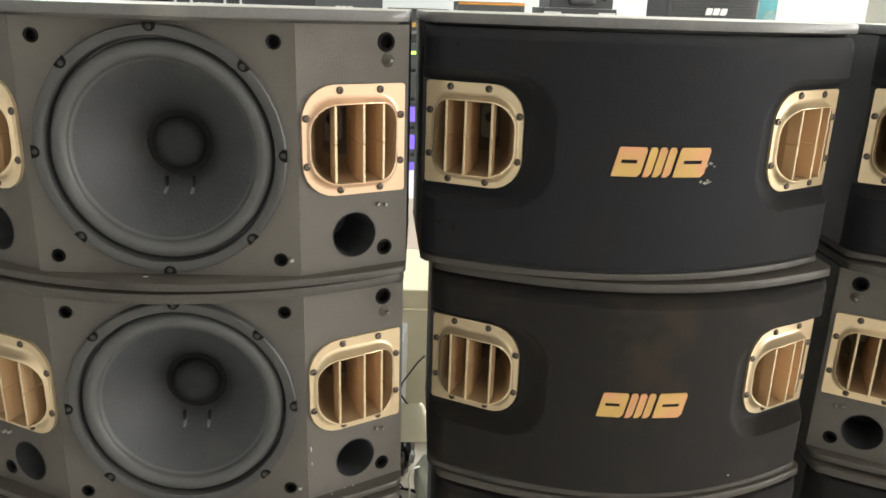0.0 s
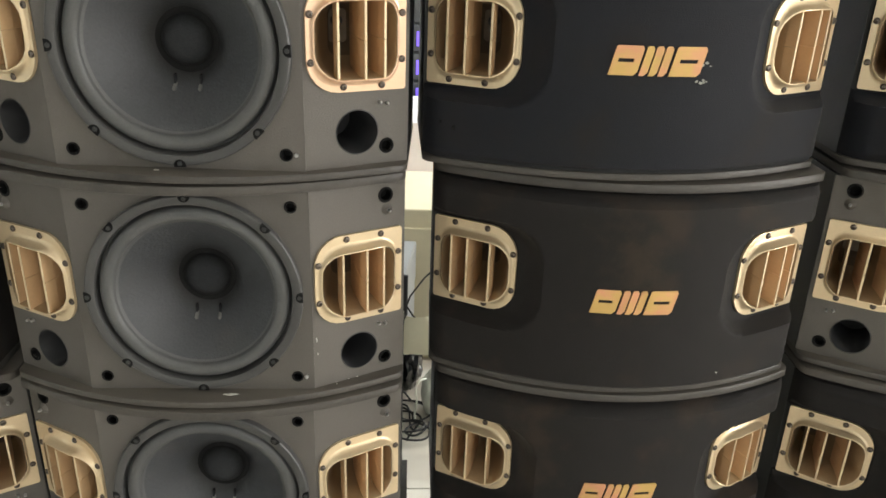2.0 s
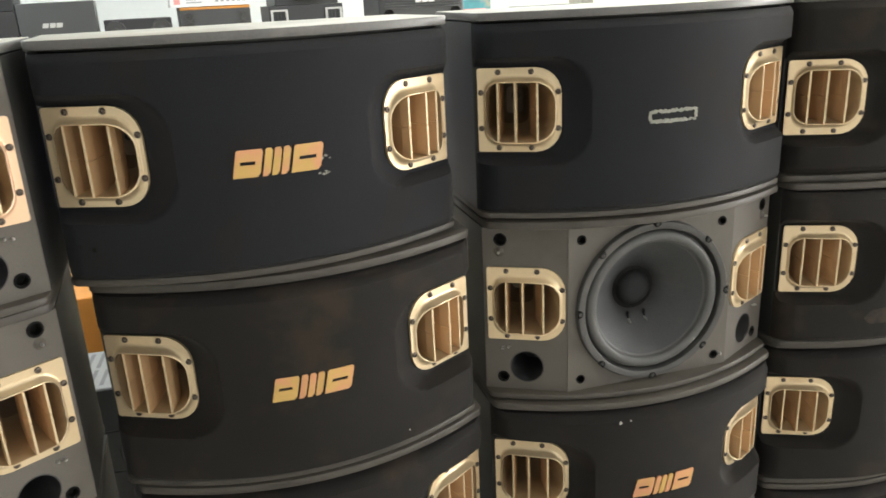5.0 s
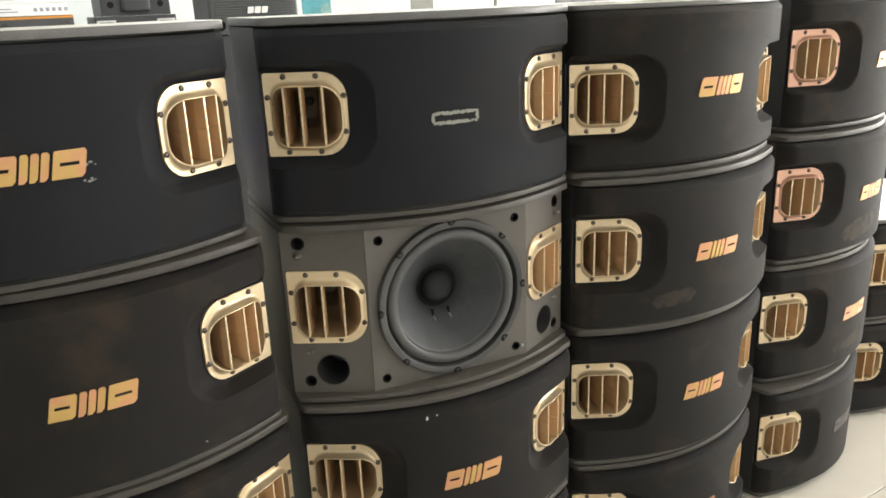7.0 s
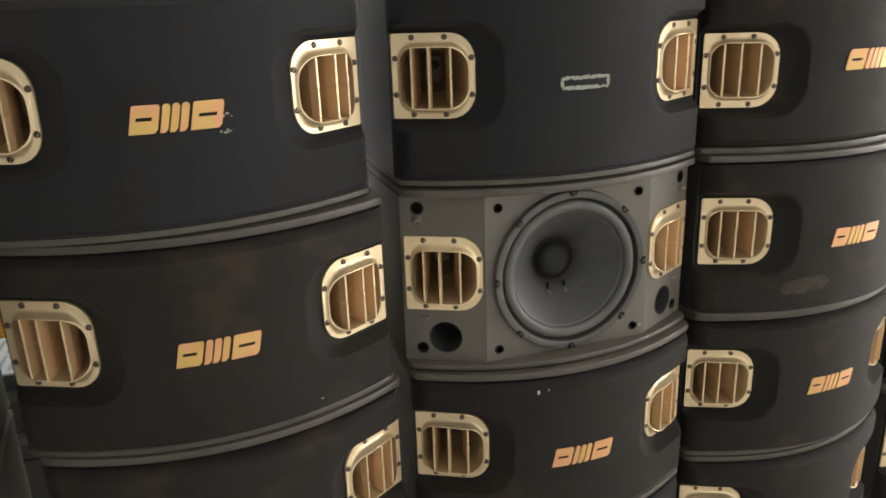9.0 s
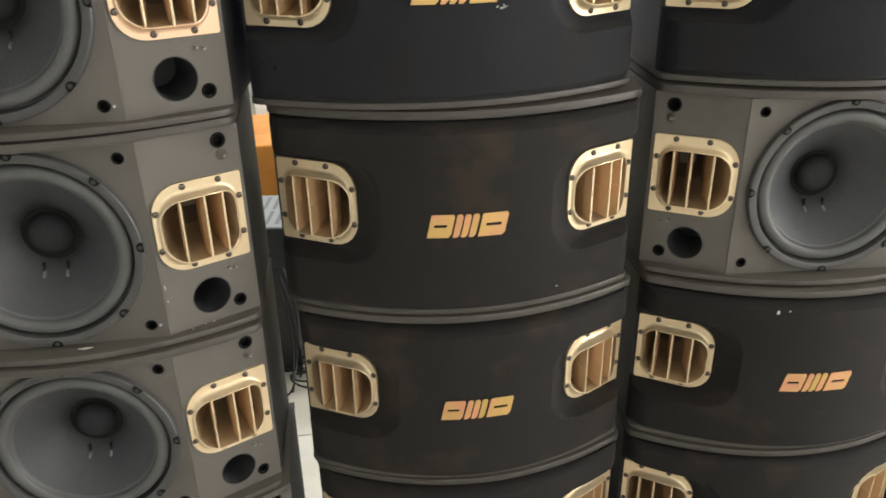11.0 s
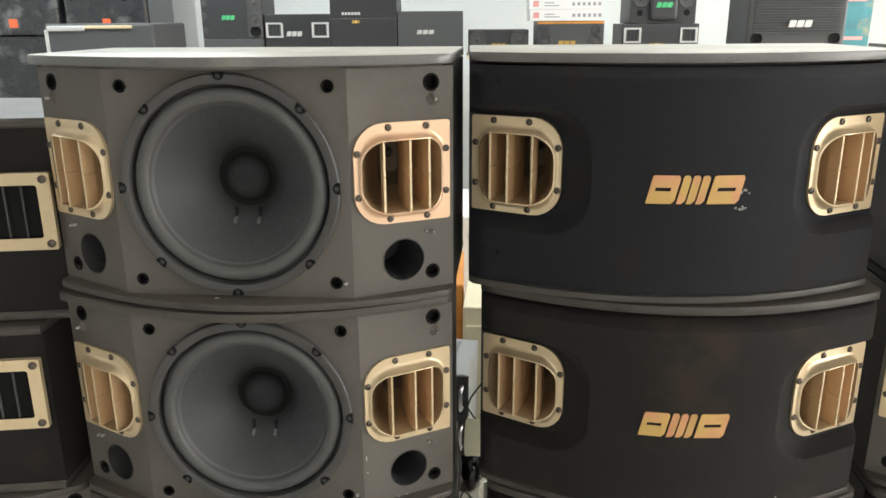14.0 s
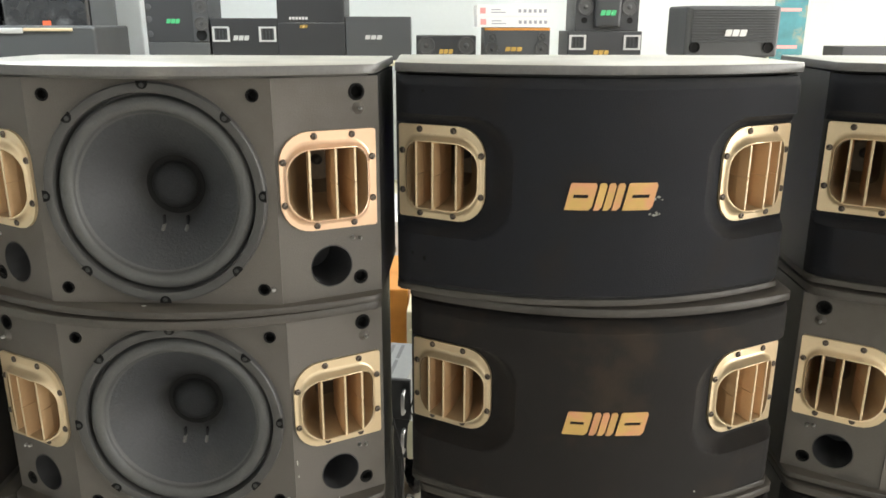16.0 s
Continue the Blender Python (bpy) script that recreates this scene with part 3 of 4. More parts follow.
def smear(parent, x0, x1, z0, z1, seed, count=26):
    """Patches of dried glue where a badge was."""
    rnd = random.Random(seed)
    bm = bmesh.new()
    for i in range(count):
        x, z = rnd.uniform(x0, x1), rnd.choice((z0, z1)) + rnd.uniform(-0.003, 0.003)
        r = rnd.uniform(0.0010, 0.0030)
        pts = [(x + r * rnd.uniform(0.6, 1.4) * math.cos(a), z + 0.7 * r * rnd.uniform(0.6, 1.3) * math.sin(a)) for a in [2 * math.pi * k / 9 for k in range(9)]]
        y = grille_point(x, z)
        loft([[(u, y + 0.0004, v) for u, v in pts], [(u * 0.9 + x * 0.1, y - 0.0012 - 0.0001 * i / count, v * 0.9 + z * 0.1) for u, v in pts]], bm, cap_last=True)
    return part("glue_patch", bm, GLUE, parent)


def residue(parent):
    """A ragged outline of dried glue left by a lost badge."""
    rnd = random.Random(3)
    bm = bmesh.new()
    i = 0
    for cx in (0.0,):
        ring = rounded(cx, 0.179, 0.043, 0.0085, (0.004,) * 4, 4)
        for k in range(len(ring)):
            (u0, v0), (u1, v1) = ring[k - 1], ring[k]
            for _ in range(max(2, int(math.hypot(u1 - u0, v1 - v0) / 0.0008))):
                t = rnd.random()
                u, v = u0 + (u1 - u0) * t, v0 + (v1 - v0) * t
                x, z, r = u + rnd.uniform(-0.001, 0.001), v + rnd.uniform(-0.0020, 0.0020), rnd.uniform(0.0015, 0.0032)
                y = grille_point(x, z)
                pts = [(x + r * rnd.uniform(0.6, 1.4) * math.cos(a), z + r * rnd.uniform(0.5, 1.1) * math.sin(a)) for a in [2 * math.pi * k / 8 for k in range(8)]]
                i += 1
                loft([[(p, y + 0.0004, q) for p, q in pts], [(p * 0.9 + x * 0.1, y - 0.0010 - 0.000003 * i, q * 0.9 + z * 0.1) for p, q in pts]], bm, cap_last=True)
    return part("glue_patch", bm, GLUE, parent)


def bare_speaker(m, label, left=None, right=None):
    ob = thing("loudspeaker", m, label, "loudspeaker", "stacked curved loudspeakers")
    shell(ob)
    front_baffle(ob)
    for s in (-1, 1):
        side_baffle(ob, s, True)
    woofer(ob)
    horn(ob, -1, left)
    horn(ob, 1, right)
    return ob


def covered_speaker(m, label, mark="badge", left=None, right=None, cloth=None):
    ob = thing("loudspeaker", m, label, "loudspeaker", "stacked curved loudspeakers")
    shell(ob)
    for s in (-1, 1):
        side_baffle(ob, s, False)
    grille(ob, cloth)
    if mark == "badge":
        badge(ob)
    elif mark == "worn":
        badge(ob)
        smear(ob, 0.055, 0.074, 0.152, 0.176, 5, 14)
    elif mark == "glue":
        residue(ob)
    elif mark == "silver":
        badge(ob, PLATE)
    horn(ob, -1, left)
    horn(ob, 1, right)
    return ob


def scuff(parent, x0, x1, z0, z1, seed):
    """A brown rubbed mark in the cloth."""
    rnd = random.Random(seed)
    bm, n = bmesh.new(), 14
    mid, tall = (z0 + z1) / 2, (z1 - z0) / 2
    rows = []
    for i in range(n + 1):
        x, t = x0 + (x1 - x0) * i / n, 2 * i / n - 1
        h = tall * max(0.08, (1 - t ** 6)) * rnd.uniform(0.8, 1.1)
        c = mid + tall * 0.35 * t
        rows.append([bm.verts.new((x, grille_point(x, z) - 0.0006, z)) for z in (c - h, c - h * 0.3, c + h * 0.3, c + h)])
    for a, b in zip(rows, rows[1:]):
        for k in range(3):
            bm.faces.new((a[k], b[k], b[k + 1], a[k + 1]))
    return part("scuff", bm, RUBBED, parent, smooth=60)


# ---- the stacks ----
COVER = "black cloth-fronted curved loudspeaker with gold horns and badge"
stack = lambda x, y, level, yaw: pose(x, y, H * level, 0, 0, yaw)
a1 = bare_speaker(stack(-0.3478, 0.9880, 3, -3.43), "bare grey loudspeaker with exposed woofer, topping its stack", right=PEACH)
a2 = bare_speaker(stack(-0.3445, 0.9921, 2, -0.98), "bare grey loudspeaker with exposed woofer, within its stack")
a3 = copy_thing(a2, stack(-0.3479, 0.9876, 1, -1.91))
a4 = copy_thing(a2, stack(-0.335, 0.990, 0, -1.6))
b2 = covered_speaker(stack(0.3167, 1.0282, 2, -2.85), COVER)
b1 = covered_speaker(stack(0.3029, 1.0273, 3, -0.18), "black cloth-fronted loudspeaker with gold badge peeling at its edge", "worn", cloth=BLUESHEEN)
b3 = copy_thing(b2, stack(0.3335, 1.0277, 1, -1.60))
b4 = copy_thing(b2, stack(0.339, 1.027, 0, -2.0))
c1 = covered_speaker(stack(0.9661, 1.0117, 3, -6.66), "black cloth-fronted loudspeaker with glue residue where its badge was", "glue", cloth=BLUESHEEN)
c2 = copy_thing(a2, stack(0.9711, 1.0067, 2, -5.55))
tagged(c2, "bare grey loudspeaker with exposed woofer between covered ones")
c3 = copy_thing(b2, stack(0.9716, 0.9934, 1, -5.82))
c4 = copy_thing(b2, stack(0.972, 0.992, 0, -5.4))
d1 = covered_speaker(pose(1.6106, 0.9712, 4 * H, 0, 180, -1.54), "upside-down black cloth-fronted loudspeaker with gold horns and badge")
d2 = copy_thing(b2, stack(1.6224, 0.9582, 2, -0.94))
d3 = copy_thing(b2, stack(1.6338, 0.9772, 1, -1.84))
d4 = copy_thing(b2, stack(1.640, 0.978, 0, -1.4))
e1 = covered_speaker(stack(2.4136, 1.0752, 3, 10.22), "black cloth-fronted loudspeaker with copper-pink horn flange", left=COPPER)
e2 = copy_thing(e1, stack(2.3745, 1.0507, 2, 9.82))
e3 = copy_thing(b2, stack(2.3616, 1.0469, 1, 8.80))
e4 = covered_speaker(stack(2.3525, 1.0340, 0, 13.85), "black cloth-fronted loudspeaker with dull silver badge on the floor", "silver")
f1 = copy_thing(b2, stack(2.992, 1.122, 1, 5.5))
f2 = copy_thing(b2, stack(2.974, 1.119, 0, 3.0))
z3 = copy_thing(a2, stack(-0.976, 1.016, 1, 0.5))
tagged(z3, "bare grey loudspeaker under two square-horned loudspeakers")
z4 = copy_thing(a2, stack(-0.982, 1.020, 0, 0.0))
tagged(z4, "bare grey loudspeaker at the foot of its stack")
for o, name in ((a1, "top_plate"), (b1, "top_plate"), (c1, "top_plate"), (d1, "bottom_plate"), (e1, "top_plate"), (f1, "top_plate")):
    for c in o.children:
        if c.name.startswith(name):
            c.material_slots[0].link = "OBJECT"
            c.material_slots[0].material = DUST_SHEEN
# Black discs laid on the cloth for the darkness of small holes.
for x, z, r in ((-0.268, 0.320, 0.0028), (-0.285, 0.072, 0.0026), (-0.266, 0.066, 0.0040)):
    bm = turned(((r, 0.0), (r * 0.9, 0.0006)), 12, cap_last=True)
    part("peg_hole", bm, BLACK, b1, m=Matrix(((1, 0, 0, x), (0, 0, -1, grille_point(x, z) - 0.0002), (0, 1, 0, z), (0, 0, 0, 1))))


def chip(parent, x, y, z, w, d, seed, up=True):
    """A small pale flake of chipped paint or glue."""
    rnd = random.Random(seed)
    pts = [(w * rnd.uniform(0.6, 1.2) * math.cos(a), d * rnd.uniform(0.5, 1.3) * math.sin(a)) for a in [2 * math.pi * k / 11 for k in range(11)]]
    put = (lambda u, v, h: (x + u, y + v, z + h)) if up else (lambda u, v, h: (x + u, y - h, z + v))
    bm = loft([[put(u, v, 0.0) for u, v in pts], [put(u * 0.85, v * 0.85, 0.0007) for u, v in pts]], cap_last=True)
    return part("chip", bm, FLAKE, parent)


chip(a2, 0.045, 0.047, 0.0156, 0.013, 0.003, 1)
chip(a2, 0.20, 0.083, 0.0156, 0.004, 0.002, 2)
chip(a1, 0.16, 0.066, 0.0156, 0.006, 0.002, 3)
chip(a1, -0.03, 0.050, 0.0156, 0.005, 0.002, 4)
for i, (x, y, w) in enumerate(((0.222, 0.094, 0.0022), (0.236, 0.100, 0.0016), (0.252, 0.112, 0.0026), (0.184, 0.074, 0.0016), (0.205, 0.078, 0.0012))):
    chip(a2, x, y, 0.0156, w, w * 0.8, 20 + i)
chip(a2, 0.1775, 0.0612, 0.105, 0.0011, 0.0045, 30, False)
chip(a2, 0.1785, 0.0612, 0.080, 0.0009, 0.0025, 31, False)
chip(a3, -0.05, 0.050, 0.0156, 0.007, 0.002, 5)
chip(c3, -0.095, grille_point(-0.095, 0.327), 0.327, 0.003, 0.0045, 6, False)
chip(c3, -0.075, grille_point(-0.075, 0.330), 0.330, 0.002, 0.002, 7, False)
chip(b2, 0.155, grille_point(0.155, 0.045), 0.045, 0.002, 0.0016, 8, False)
scuff(d2, -0.17, -0.06, 0.062, 0.098, 1)
scuff(e2, -0.13, 0.05, 0.050, 0.110, 2)
scuff(e3, -0.10, 0.06, 0.060, 0.100, 3)


# ---- square-horned loudspeakers ----
def square_speaker(m, label, h, horn_z, w=0.56):
    ob = thing("square_horn_loudspeaker", m, label, "loudspeaker", "square-horned loudspeakers")
    bm = bmesh.new()
    hw = w / 2
    front = lambda x: 0.02 + 0.35 * x * x
    out = [(-hw + w * i / 20, front(-hw + w * i / 20)) for i in range(21)] + [(hw, 0.36), (-hw, 0.36)]
    part("cabinet_body", loft([[(x, y + 0.006 if y < 0.3 else y, z) for x, y in out] for z in (0.014, h - 0.014)], bm, cap_first=True, cap_last=True), GRILLE, ob)
    for name, z0, z1 in (("bottom_plate", 0.0006, 0.0155), ("top_plate", h - 0.0155, h - 0.0006)):
        rings = [[(x * (1 - d), y + d, z) for x, y in out] for d, z in ((0.004, z0), (0.0, z0 + 0.004), (0.0, z1 - 0.004), (0.004, z1))]
        part(name, loft(rings, cap_first=True, cap_last=True), PLATE, ob, smooth=35)
    for s in (-1, 1):
        a = math.atan(0.7 * 0.2)
        f = Matrix.Translation((s * (hw - 0.075), front(hw - 0.075) + 0.002, horn_z)) @ Matrix(((math.cos(a), 0, s * math.sin(a), 0), (s * math.sin(a), 0, -math.cos(a), 0), (0, 1, 0, 0), (0, 0, 0, 1)))
        hole = rounded(0, 0, 0.050, 0.042, (0.004,) * 4, 3)
        fl = part("horn_flange", panel(rounded(0, 0, 0.070, 0.061, (0.003,) * 4, 3), [hole], 0.009, -0.002), GOLD, ob, m=f)
        # Flush black panel: the deep throat's darkness is put into its colour.
        part("horn_throat", loft([[(u * k, v * k, w2) for u, v in hole] for k, w2 in ((1.0, 0.008), (0.97, 0.0082), (0.95, 0.004), (0.93, 0.0035))], cap_last=True), BLACK, fl)
        for u in (-0.026, 0, 0.026):
            part("vane", box(u - 0.0012, u + 0.0012, -0.041, 0.041, 0.0036, 0.0075), GREYBOX, fl)
        first = None
        for u, v in ((-0.06, -0.051), (0.06, -0.051), (0.06, 0.051), (-0.06, 0.051)):
            if first is None:
                first = part("screw", turned(((0.0065, 0.0), (0.0062, 0.0025), (0.003, 0.004)), 12, cap_last=True), SCREW, fl, smooth=50, m=pose(u, v, 0.0092))
            else:
                again(first, fl, pose(u, v, 0.0092))
    return ob


square_speaker(pose(-0.970, 1.065, 0.721), "dusty black loudspeaker with square gold-rimmed horns", 0.299, 0.185)
square_speaker(pose(-0.924, 1.095, 1.021), "black loudspeaker with square gold-rimmed horns, topping its stack", 0.325, 0.182)


# ---- the room ----
X0, X1, Y0, Y1, TOP = -6.0, 7.4, -4.4, 6.2, 3.2


def structure(name, bm, mat, label):
    return tagged(part(name, bm, mat), label, name.split("_")[0], kind="structure")


structure("floor", box(X0 - 0.2, X1 + 0.2, Y0 - 0.2, Y1 + 0.2, -0.2, -0.006), GROUT, "cream polished tile floor of the shop")
structure("ceiling", box(X0, X1, Y0, Y1, TOP, TOP + 0.15), CEIL, "plain white painted shop ceiling")
structure("wall_north", box(X0 - 0.2, X1 + 0.2, Y1, Y1 + 0.2, 0, TOP), WALL, "pale bluish white painted back wall")
structure("wall_west", box(X0 - 0.2, X0, Y0, Y1, 0, TOP), WALL, "pale painted side wall")
bm = box(X1, X1 + 0.2, Y0, Y1, 0, 0.25)
box(X1, X1 + 0.2, Y0, Y1, 2.85, TOP, bm=bm)
box(X1, X1 + 0.2, 5.9, Y1, 0.25, 2.85, bm=bm)
box(X1, X1 + 0.2, Y0, -2.8, 0.25, 2.85, bm=bm)
structure("wall_east", bm, WALL, "pale wall round the wide shop window")
# South wall with an opening added for the front lamp.
bm = box(X0, X1, Y0 - 0.2, Y0, 0, 0.35)
box(X0, X1, Y0 - 0.2, Y0, 2.85, TOP, bm=bm)
box(X0, -1.2, Y0 - 0.2, Y0, 0.35, 2.85, bm=bm)
box(6.4, X1, Y0 - 0.2, Y0, 0.35, 2.85, bm=bm)
structure("wall_south", bm, WALL, "pale wall round the added front opening")
structure("ground", box(-60, 60, -60, 60, -0.5, -0.25), GROUT, "grey paved ground outside the shop")
structure("pillar", box(-2.45, -2.06, 6.08, 6.2, 0, TOP, 0.01), WALL, "pale painted square pillar at the back wall")

# Fixtures added to go with the unseen tube lamps.
for x in (-2.2, 2.0):
    lamp = thing("ceiling_light", pose(x, 3.7, TOP), "unseen ceiling tube light, added to brighten the back wall", "lamp", "ceiling tube lights")
    part("tray", box(-1.25, 1.25, -0.07, 0.07, -0.06, -0.0005, 0.004), FRAME, lamp)
    part("tube", box(-1.2, 1.2, -0.018, 0.018, -0.10, -0.061, 0.012, 3), TUBE, lamp)
win = tagged(new("window_1"), "wide shop window with grey aluminium mullions", "window", kind="structure")
for i in range(6):
    y = -2.8 + 8.7 * i / 5
    part("mullion", box(X1 + 0.03, X1 + 0.10, y - 0.035, y + 0.035, 0.25, 2.85, 0.006), FRAME, win)
part("window_sill", box(X1 - 0.03, X1 + 0.2, -2.8, 5.9, 0.251, 0.285, 0.006), FRAME, win)
# Unseen window, added round the front lamp.
win2 = tagged(new("window_2"), "unseen front window, added to light the loudspeaker fronts", "window", kind="structure")
for i in range(6):
    x = -1.2 + 7.6 * i / 5
    part("mullion", box(x - 0.035, x + 0.035, Y0 - 0.10, Y0 - 0.03, 0.35, 2.85, 0.006), FRAME, win2)


# ---- goods behind the stacks ----
def foil(parent, x, y, z, w, h, mat):
    """A small maker's badge as plain leaning bars."""
    for k in range(3):
        x0 = x - w / 2 + k * w / 3 + w * 0.02
        o = part("badge_plate", slanted(x0, x0 + w / 3 - w * 0.05, z - h / 2, z + h / 2), mat, parent, m=Matrix(((1, 0, 0, 0), (0, 0, -1, y), (0, 1, 0, 0), (0, 0, 0, 1))))


def face(y):
    return Matrix(((1, 0, 0, 0), (0, 0, -1, y), (0, 1, 0, 0), (0, 0, 0, 1)))


def driver_ring(parent, x, z, y, r):
    bm = turned(((r, 0.0), (r * 0.97, 0.006), (r * 0.84, 0.006), (r * 0.8, 0.001), (r * 0.3, -0.001 + 0.002), (r * 0.25, 0.006), (r * 0.1, 0.009)), 28, cap_last=True)
    return part("driver", bm, GASKET, parent, smooth=40, m=face(y) @ pose(x, z, 0.001))


def cabinet(name, x0, x1, z0, z1, y0, d, mat, label, category="loudspeaker", cut=0.004):
    ob = thing(name, pose((x0 + x1) / 2, y0, z0), label, category)
    w, h = (x1 - x0) / 2, z1 - z0
    part("cabinet_body", box(-w, w, 0, d, 0.0005, h, cut), mat, ob)
    return ob, w, h


def support(name, x0, x1, y0, y1, z1, label):
    ob = thing(name, pose(0, 0, 0), label, "table")
    part("tabletop", box(x0, x1, y0, y1, z1 - 0.03, z1 - 0.0005, 0.004), CREAM, ob)
    for x in (x0 + 0.05, x1 - 0.05):
        for y in (y0 + 0.05, y1 - 0.05):
            part("leg", box(x - 0.025, x + 0.025, y - 0.025, y + 0.025, 0, z1 - 0.03, 0.003), FRAME, ob)
    part("lower_shelf", box(x0 + 0.03, x1 - 0.03, y0 + 0.03, y1 - 0.03, 0.35, 0.37), CREAM, ob)
    return ob


support("display_table", -2.0, -0.03, 4.9, 5.65, 1.265, "long cream display table along the back wall")
support("display_table", 0.0, 2.7, 4.9, 5.65, 1.265, "long cream display table along the back wall")
support("display_table", 2.8, 5.7, 4.9, 5.65, 1.265, "long cream display table near the window")

s, w, h = cabinet("bookshelf_loudspeaker", -1.667, -1.283, 1.265, 1.371, 5.0, 0.35, GREYBOX, "charcoal loudspeaker lying under another one")
s, w, h = cabinet("bookshelf_loudspeaker", -1.667, -1.283, 1.3715, 1.865, 5.0, 0.34, DARKBOX, "black three-way loudspeaker with green foil badge")
foil(s, -0.023, -0.002, 0.127, 0.085, 0.028, GREENFOIL)
part("side_strip", box(0.098, 0.190, -0.004, 0.001, 0.006, 0.485, 0.003, 1), GREYBOX, s)
for z in (0.32, 0.213, 0.112):
    driver_ring(s, 0.146, z, -0.004, 0.043)
bm = turned(((0.034, 0.0), (0.032, 0.003), (0.028, 0.001), (0.026, -0.0005)), 24, cap_last=True)
part("bass_port", bm, BLACK, s, smooth=40, m=face(-0.004) @ pose(0.146, 0.044, 0.001))
for z in (0.30, 0.21, 0.137, 0.05):
    part("corner_screw", turned(((0.02, 0.0), (0.018, 0.004), (0.006, 0.006)), 12, cap_last=True), GREYBOX, s, smooth=40, m=face(0.0) @ pose(-0.172, z, 0.001))


def horn_box(x0, x1, z0, z1, y0, label, mat):
    s, w, h = cabinet("horn_loudspeaker", x0, x1, z0, z1, y0, 0.34, DARKBOX, label)
    for k in (-1, 1):
        fr = part("horn_flange", panel(rounded(k * (w - 0.062), h * 0.62, 0.0535, 0.046, (0.002,) * 4, 2), [rounded(k * (w - 0.062), h * 0.62, 0.040, 0.035, (0.002,) * 4, 2)], 0.008, 0.0005), SILVER, s, m=face(0.0))
        for j in range(4):
            u = k * (w - 0.062) - 0.032 + 0.0213 * j
            part("vane", box(u - 0.002, u + 0.002, -0.006, -0.001, h * 0.62 - 0.035, h * 0.62 + 0.035), GREYBOX, fr, m=face(0.0).inverted())
    foil(s, -0.02, -0.002, h * 0.53 if h > 0.2 else 0.05, 0.10, 0.030, mat)
    return s


horn_box(-1.272, -0.859, 1.265, 1.518, 5.0, "black loudspeaker with square silver horns and foil badge", SILVER)
s, w, h = cabinet("subwoofer_box", -0.857, -0.440, 1.265, 1.490, 5.0, 0.38, DARKBOX, "black vinyl loudspeaker with small yellow badge")
foil(s, -0.046, -0.002, 0.204, 0.05, 0.018, YELLOWFOIL)
s, w, h = cabinet("subwoofer_box", -0.857, -0.440, 1.4905, 1.745, 5.0, 0.38, DARKBOX, "black vinyl loudspeaker stacked on another")
for k in range(6):
    part("lettering_bar", box(-0.135 + 0.020 * k, -0.120 + 0.020 * k, -0.0015, -0.0001, 0.020, 0.036), SILVER, s)
s, w, h = cabinet("grey_loudspeaker", -0.434, -0.026, 1.265, 1.530, 5.0, 0.32, GREYBOX, "charcoal loudspeaker with silver badge")
foil(s, -0.03, -0.002, 0.140, 0.11, 0.026, SILVER)
for z in (0.085, 0.105):
    part("lettering_bar", box(-0.06, -0.01, -0.0015, -0.0001, z, z + 0.006), GREYBOX, s)
s, w, h = cabinet("centre_loudspeaker", 0.007, 0.384, 1.265, 1.416, 5.0, 0.28, DARKBOX, "small black centre loudspeaker with yellow badge")
driver_ring(s, 0.1265, 0.090, 0.0, 0.055)
driver_ring(s, -0.1265, 0.090, 0.0, 0.055)
foil(s, 0.0, -0.002, 0.055, 0.09, 0.028, YELLOWFOIL)
s, w, h = cabinet("centre_loudspeaker", 0.436, 0.852, 1.265, 1.466, 5.0, 0.28, GREYBOX, "grey two-way loudspeaker with yellow badge under cartons")
for k in (-1, 1):
    driver_ring(s, k * 0.158, 0.072, 0.0, 0.044)
    driver_ring(s, k * 0.158, 0.145, 0.0, 0.026)
part("top_strip", box(-0.207, 0.207, -0.003, 0.002, 0.184, 0.200, 0.002, 1), ORANGE, s)
foil(s, -0.02, -0.002, 0.070, 0.11, 0.026, YELLOWFOIL)
for z0, z1, dx in ((1.4675, 1.534, 0.0), (1.5345, 1.601, -0.004)):
    s, w, h = cabinet("carton", 0.388 + dx, 0.832 + dx, z0, z1, 4.99, 0.26, CARTON, "flat white printed microphone carton", "carton", 0.002)
    for k in range(6):
        part("printed_mark", box(0.04 + 0.032 * k, 0.058 + 0.032 * k, -0.0012, -0.0001, 0.022, 0.042), PRINT, s)
    for k in range(2):
        part("printed_line", box(-0.13, -0.04 - 0.03 * k, -0.0012, -0.0001, 0.020 + 0.016 * k, 0.026 + 0.016 * k), PRINT, s)
    part("printed_patch", box(-0.20, -0.165, -0.0012, -0.0001, 0.016, 0.05), PINKPRINT, s)
horn_box(0.966, 1.437, 1.265, 1.446, 5.0, "black loudspeaker with square silver horns on the table", YELLOWFOIL)
s, w, h = cabinet("stage_loudspeaker", 1.008, 1.409, 1.4465, 1.795, 5.0, 0.33, DARKBOX, "black loudspeaker with green badge and two ports")
foil(s, 0.0, -0.030, 0.110, 0.10, 0.032, GREENFOIL)
part("front_bulge", box(-0.085, 0.085, -0.028, 0.002, 0.02, 0.29, 0.02, 3), DARKBOX, s)
for k in (-1, 1):
    part("bass_port", turned(((0.019, 0.0), (0.017, 0.002), (0.015, 0.0005)), 18, cap_last=True), BLACK, s, m=face(0.0) @ pose(k * 0.144, 0.065, 0.001))
    driver_ring(s, k * 0.138, 0.145, 0.0, 0.05)
s, w, h = cabinet("ribbed_loudspeaker", 1.330, 1.795, 1.336, 1.578, 3.85, 0.30, GREYBOX, "charcoal loudspeaker with ribbed front and silver badge", cut=0.012)
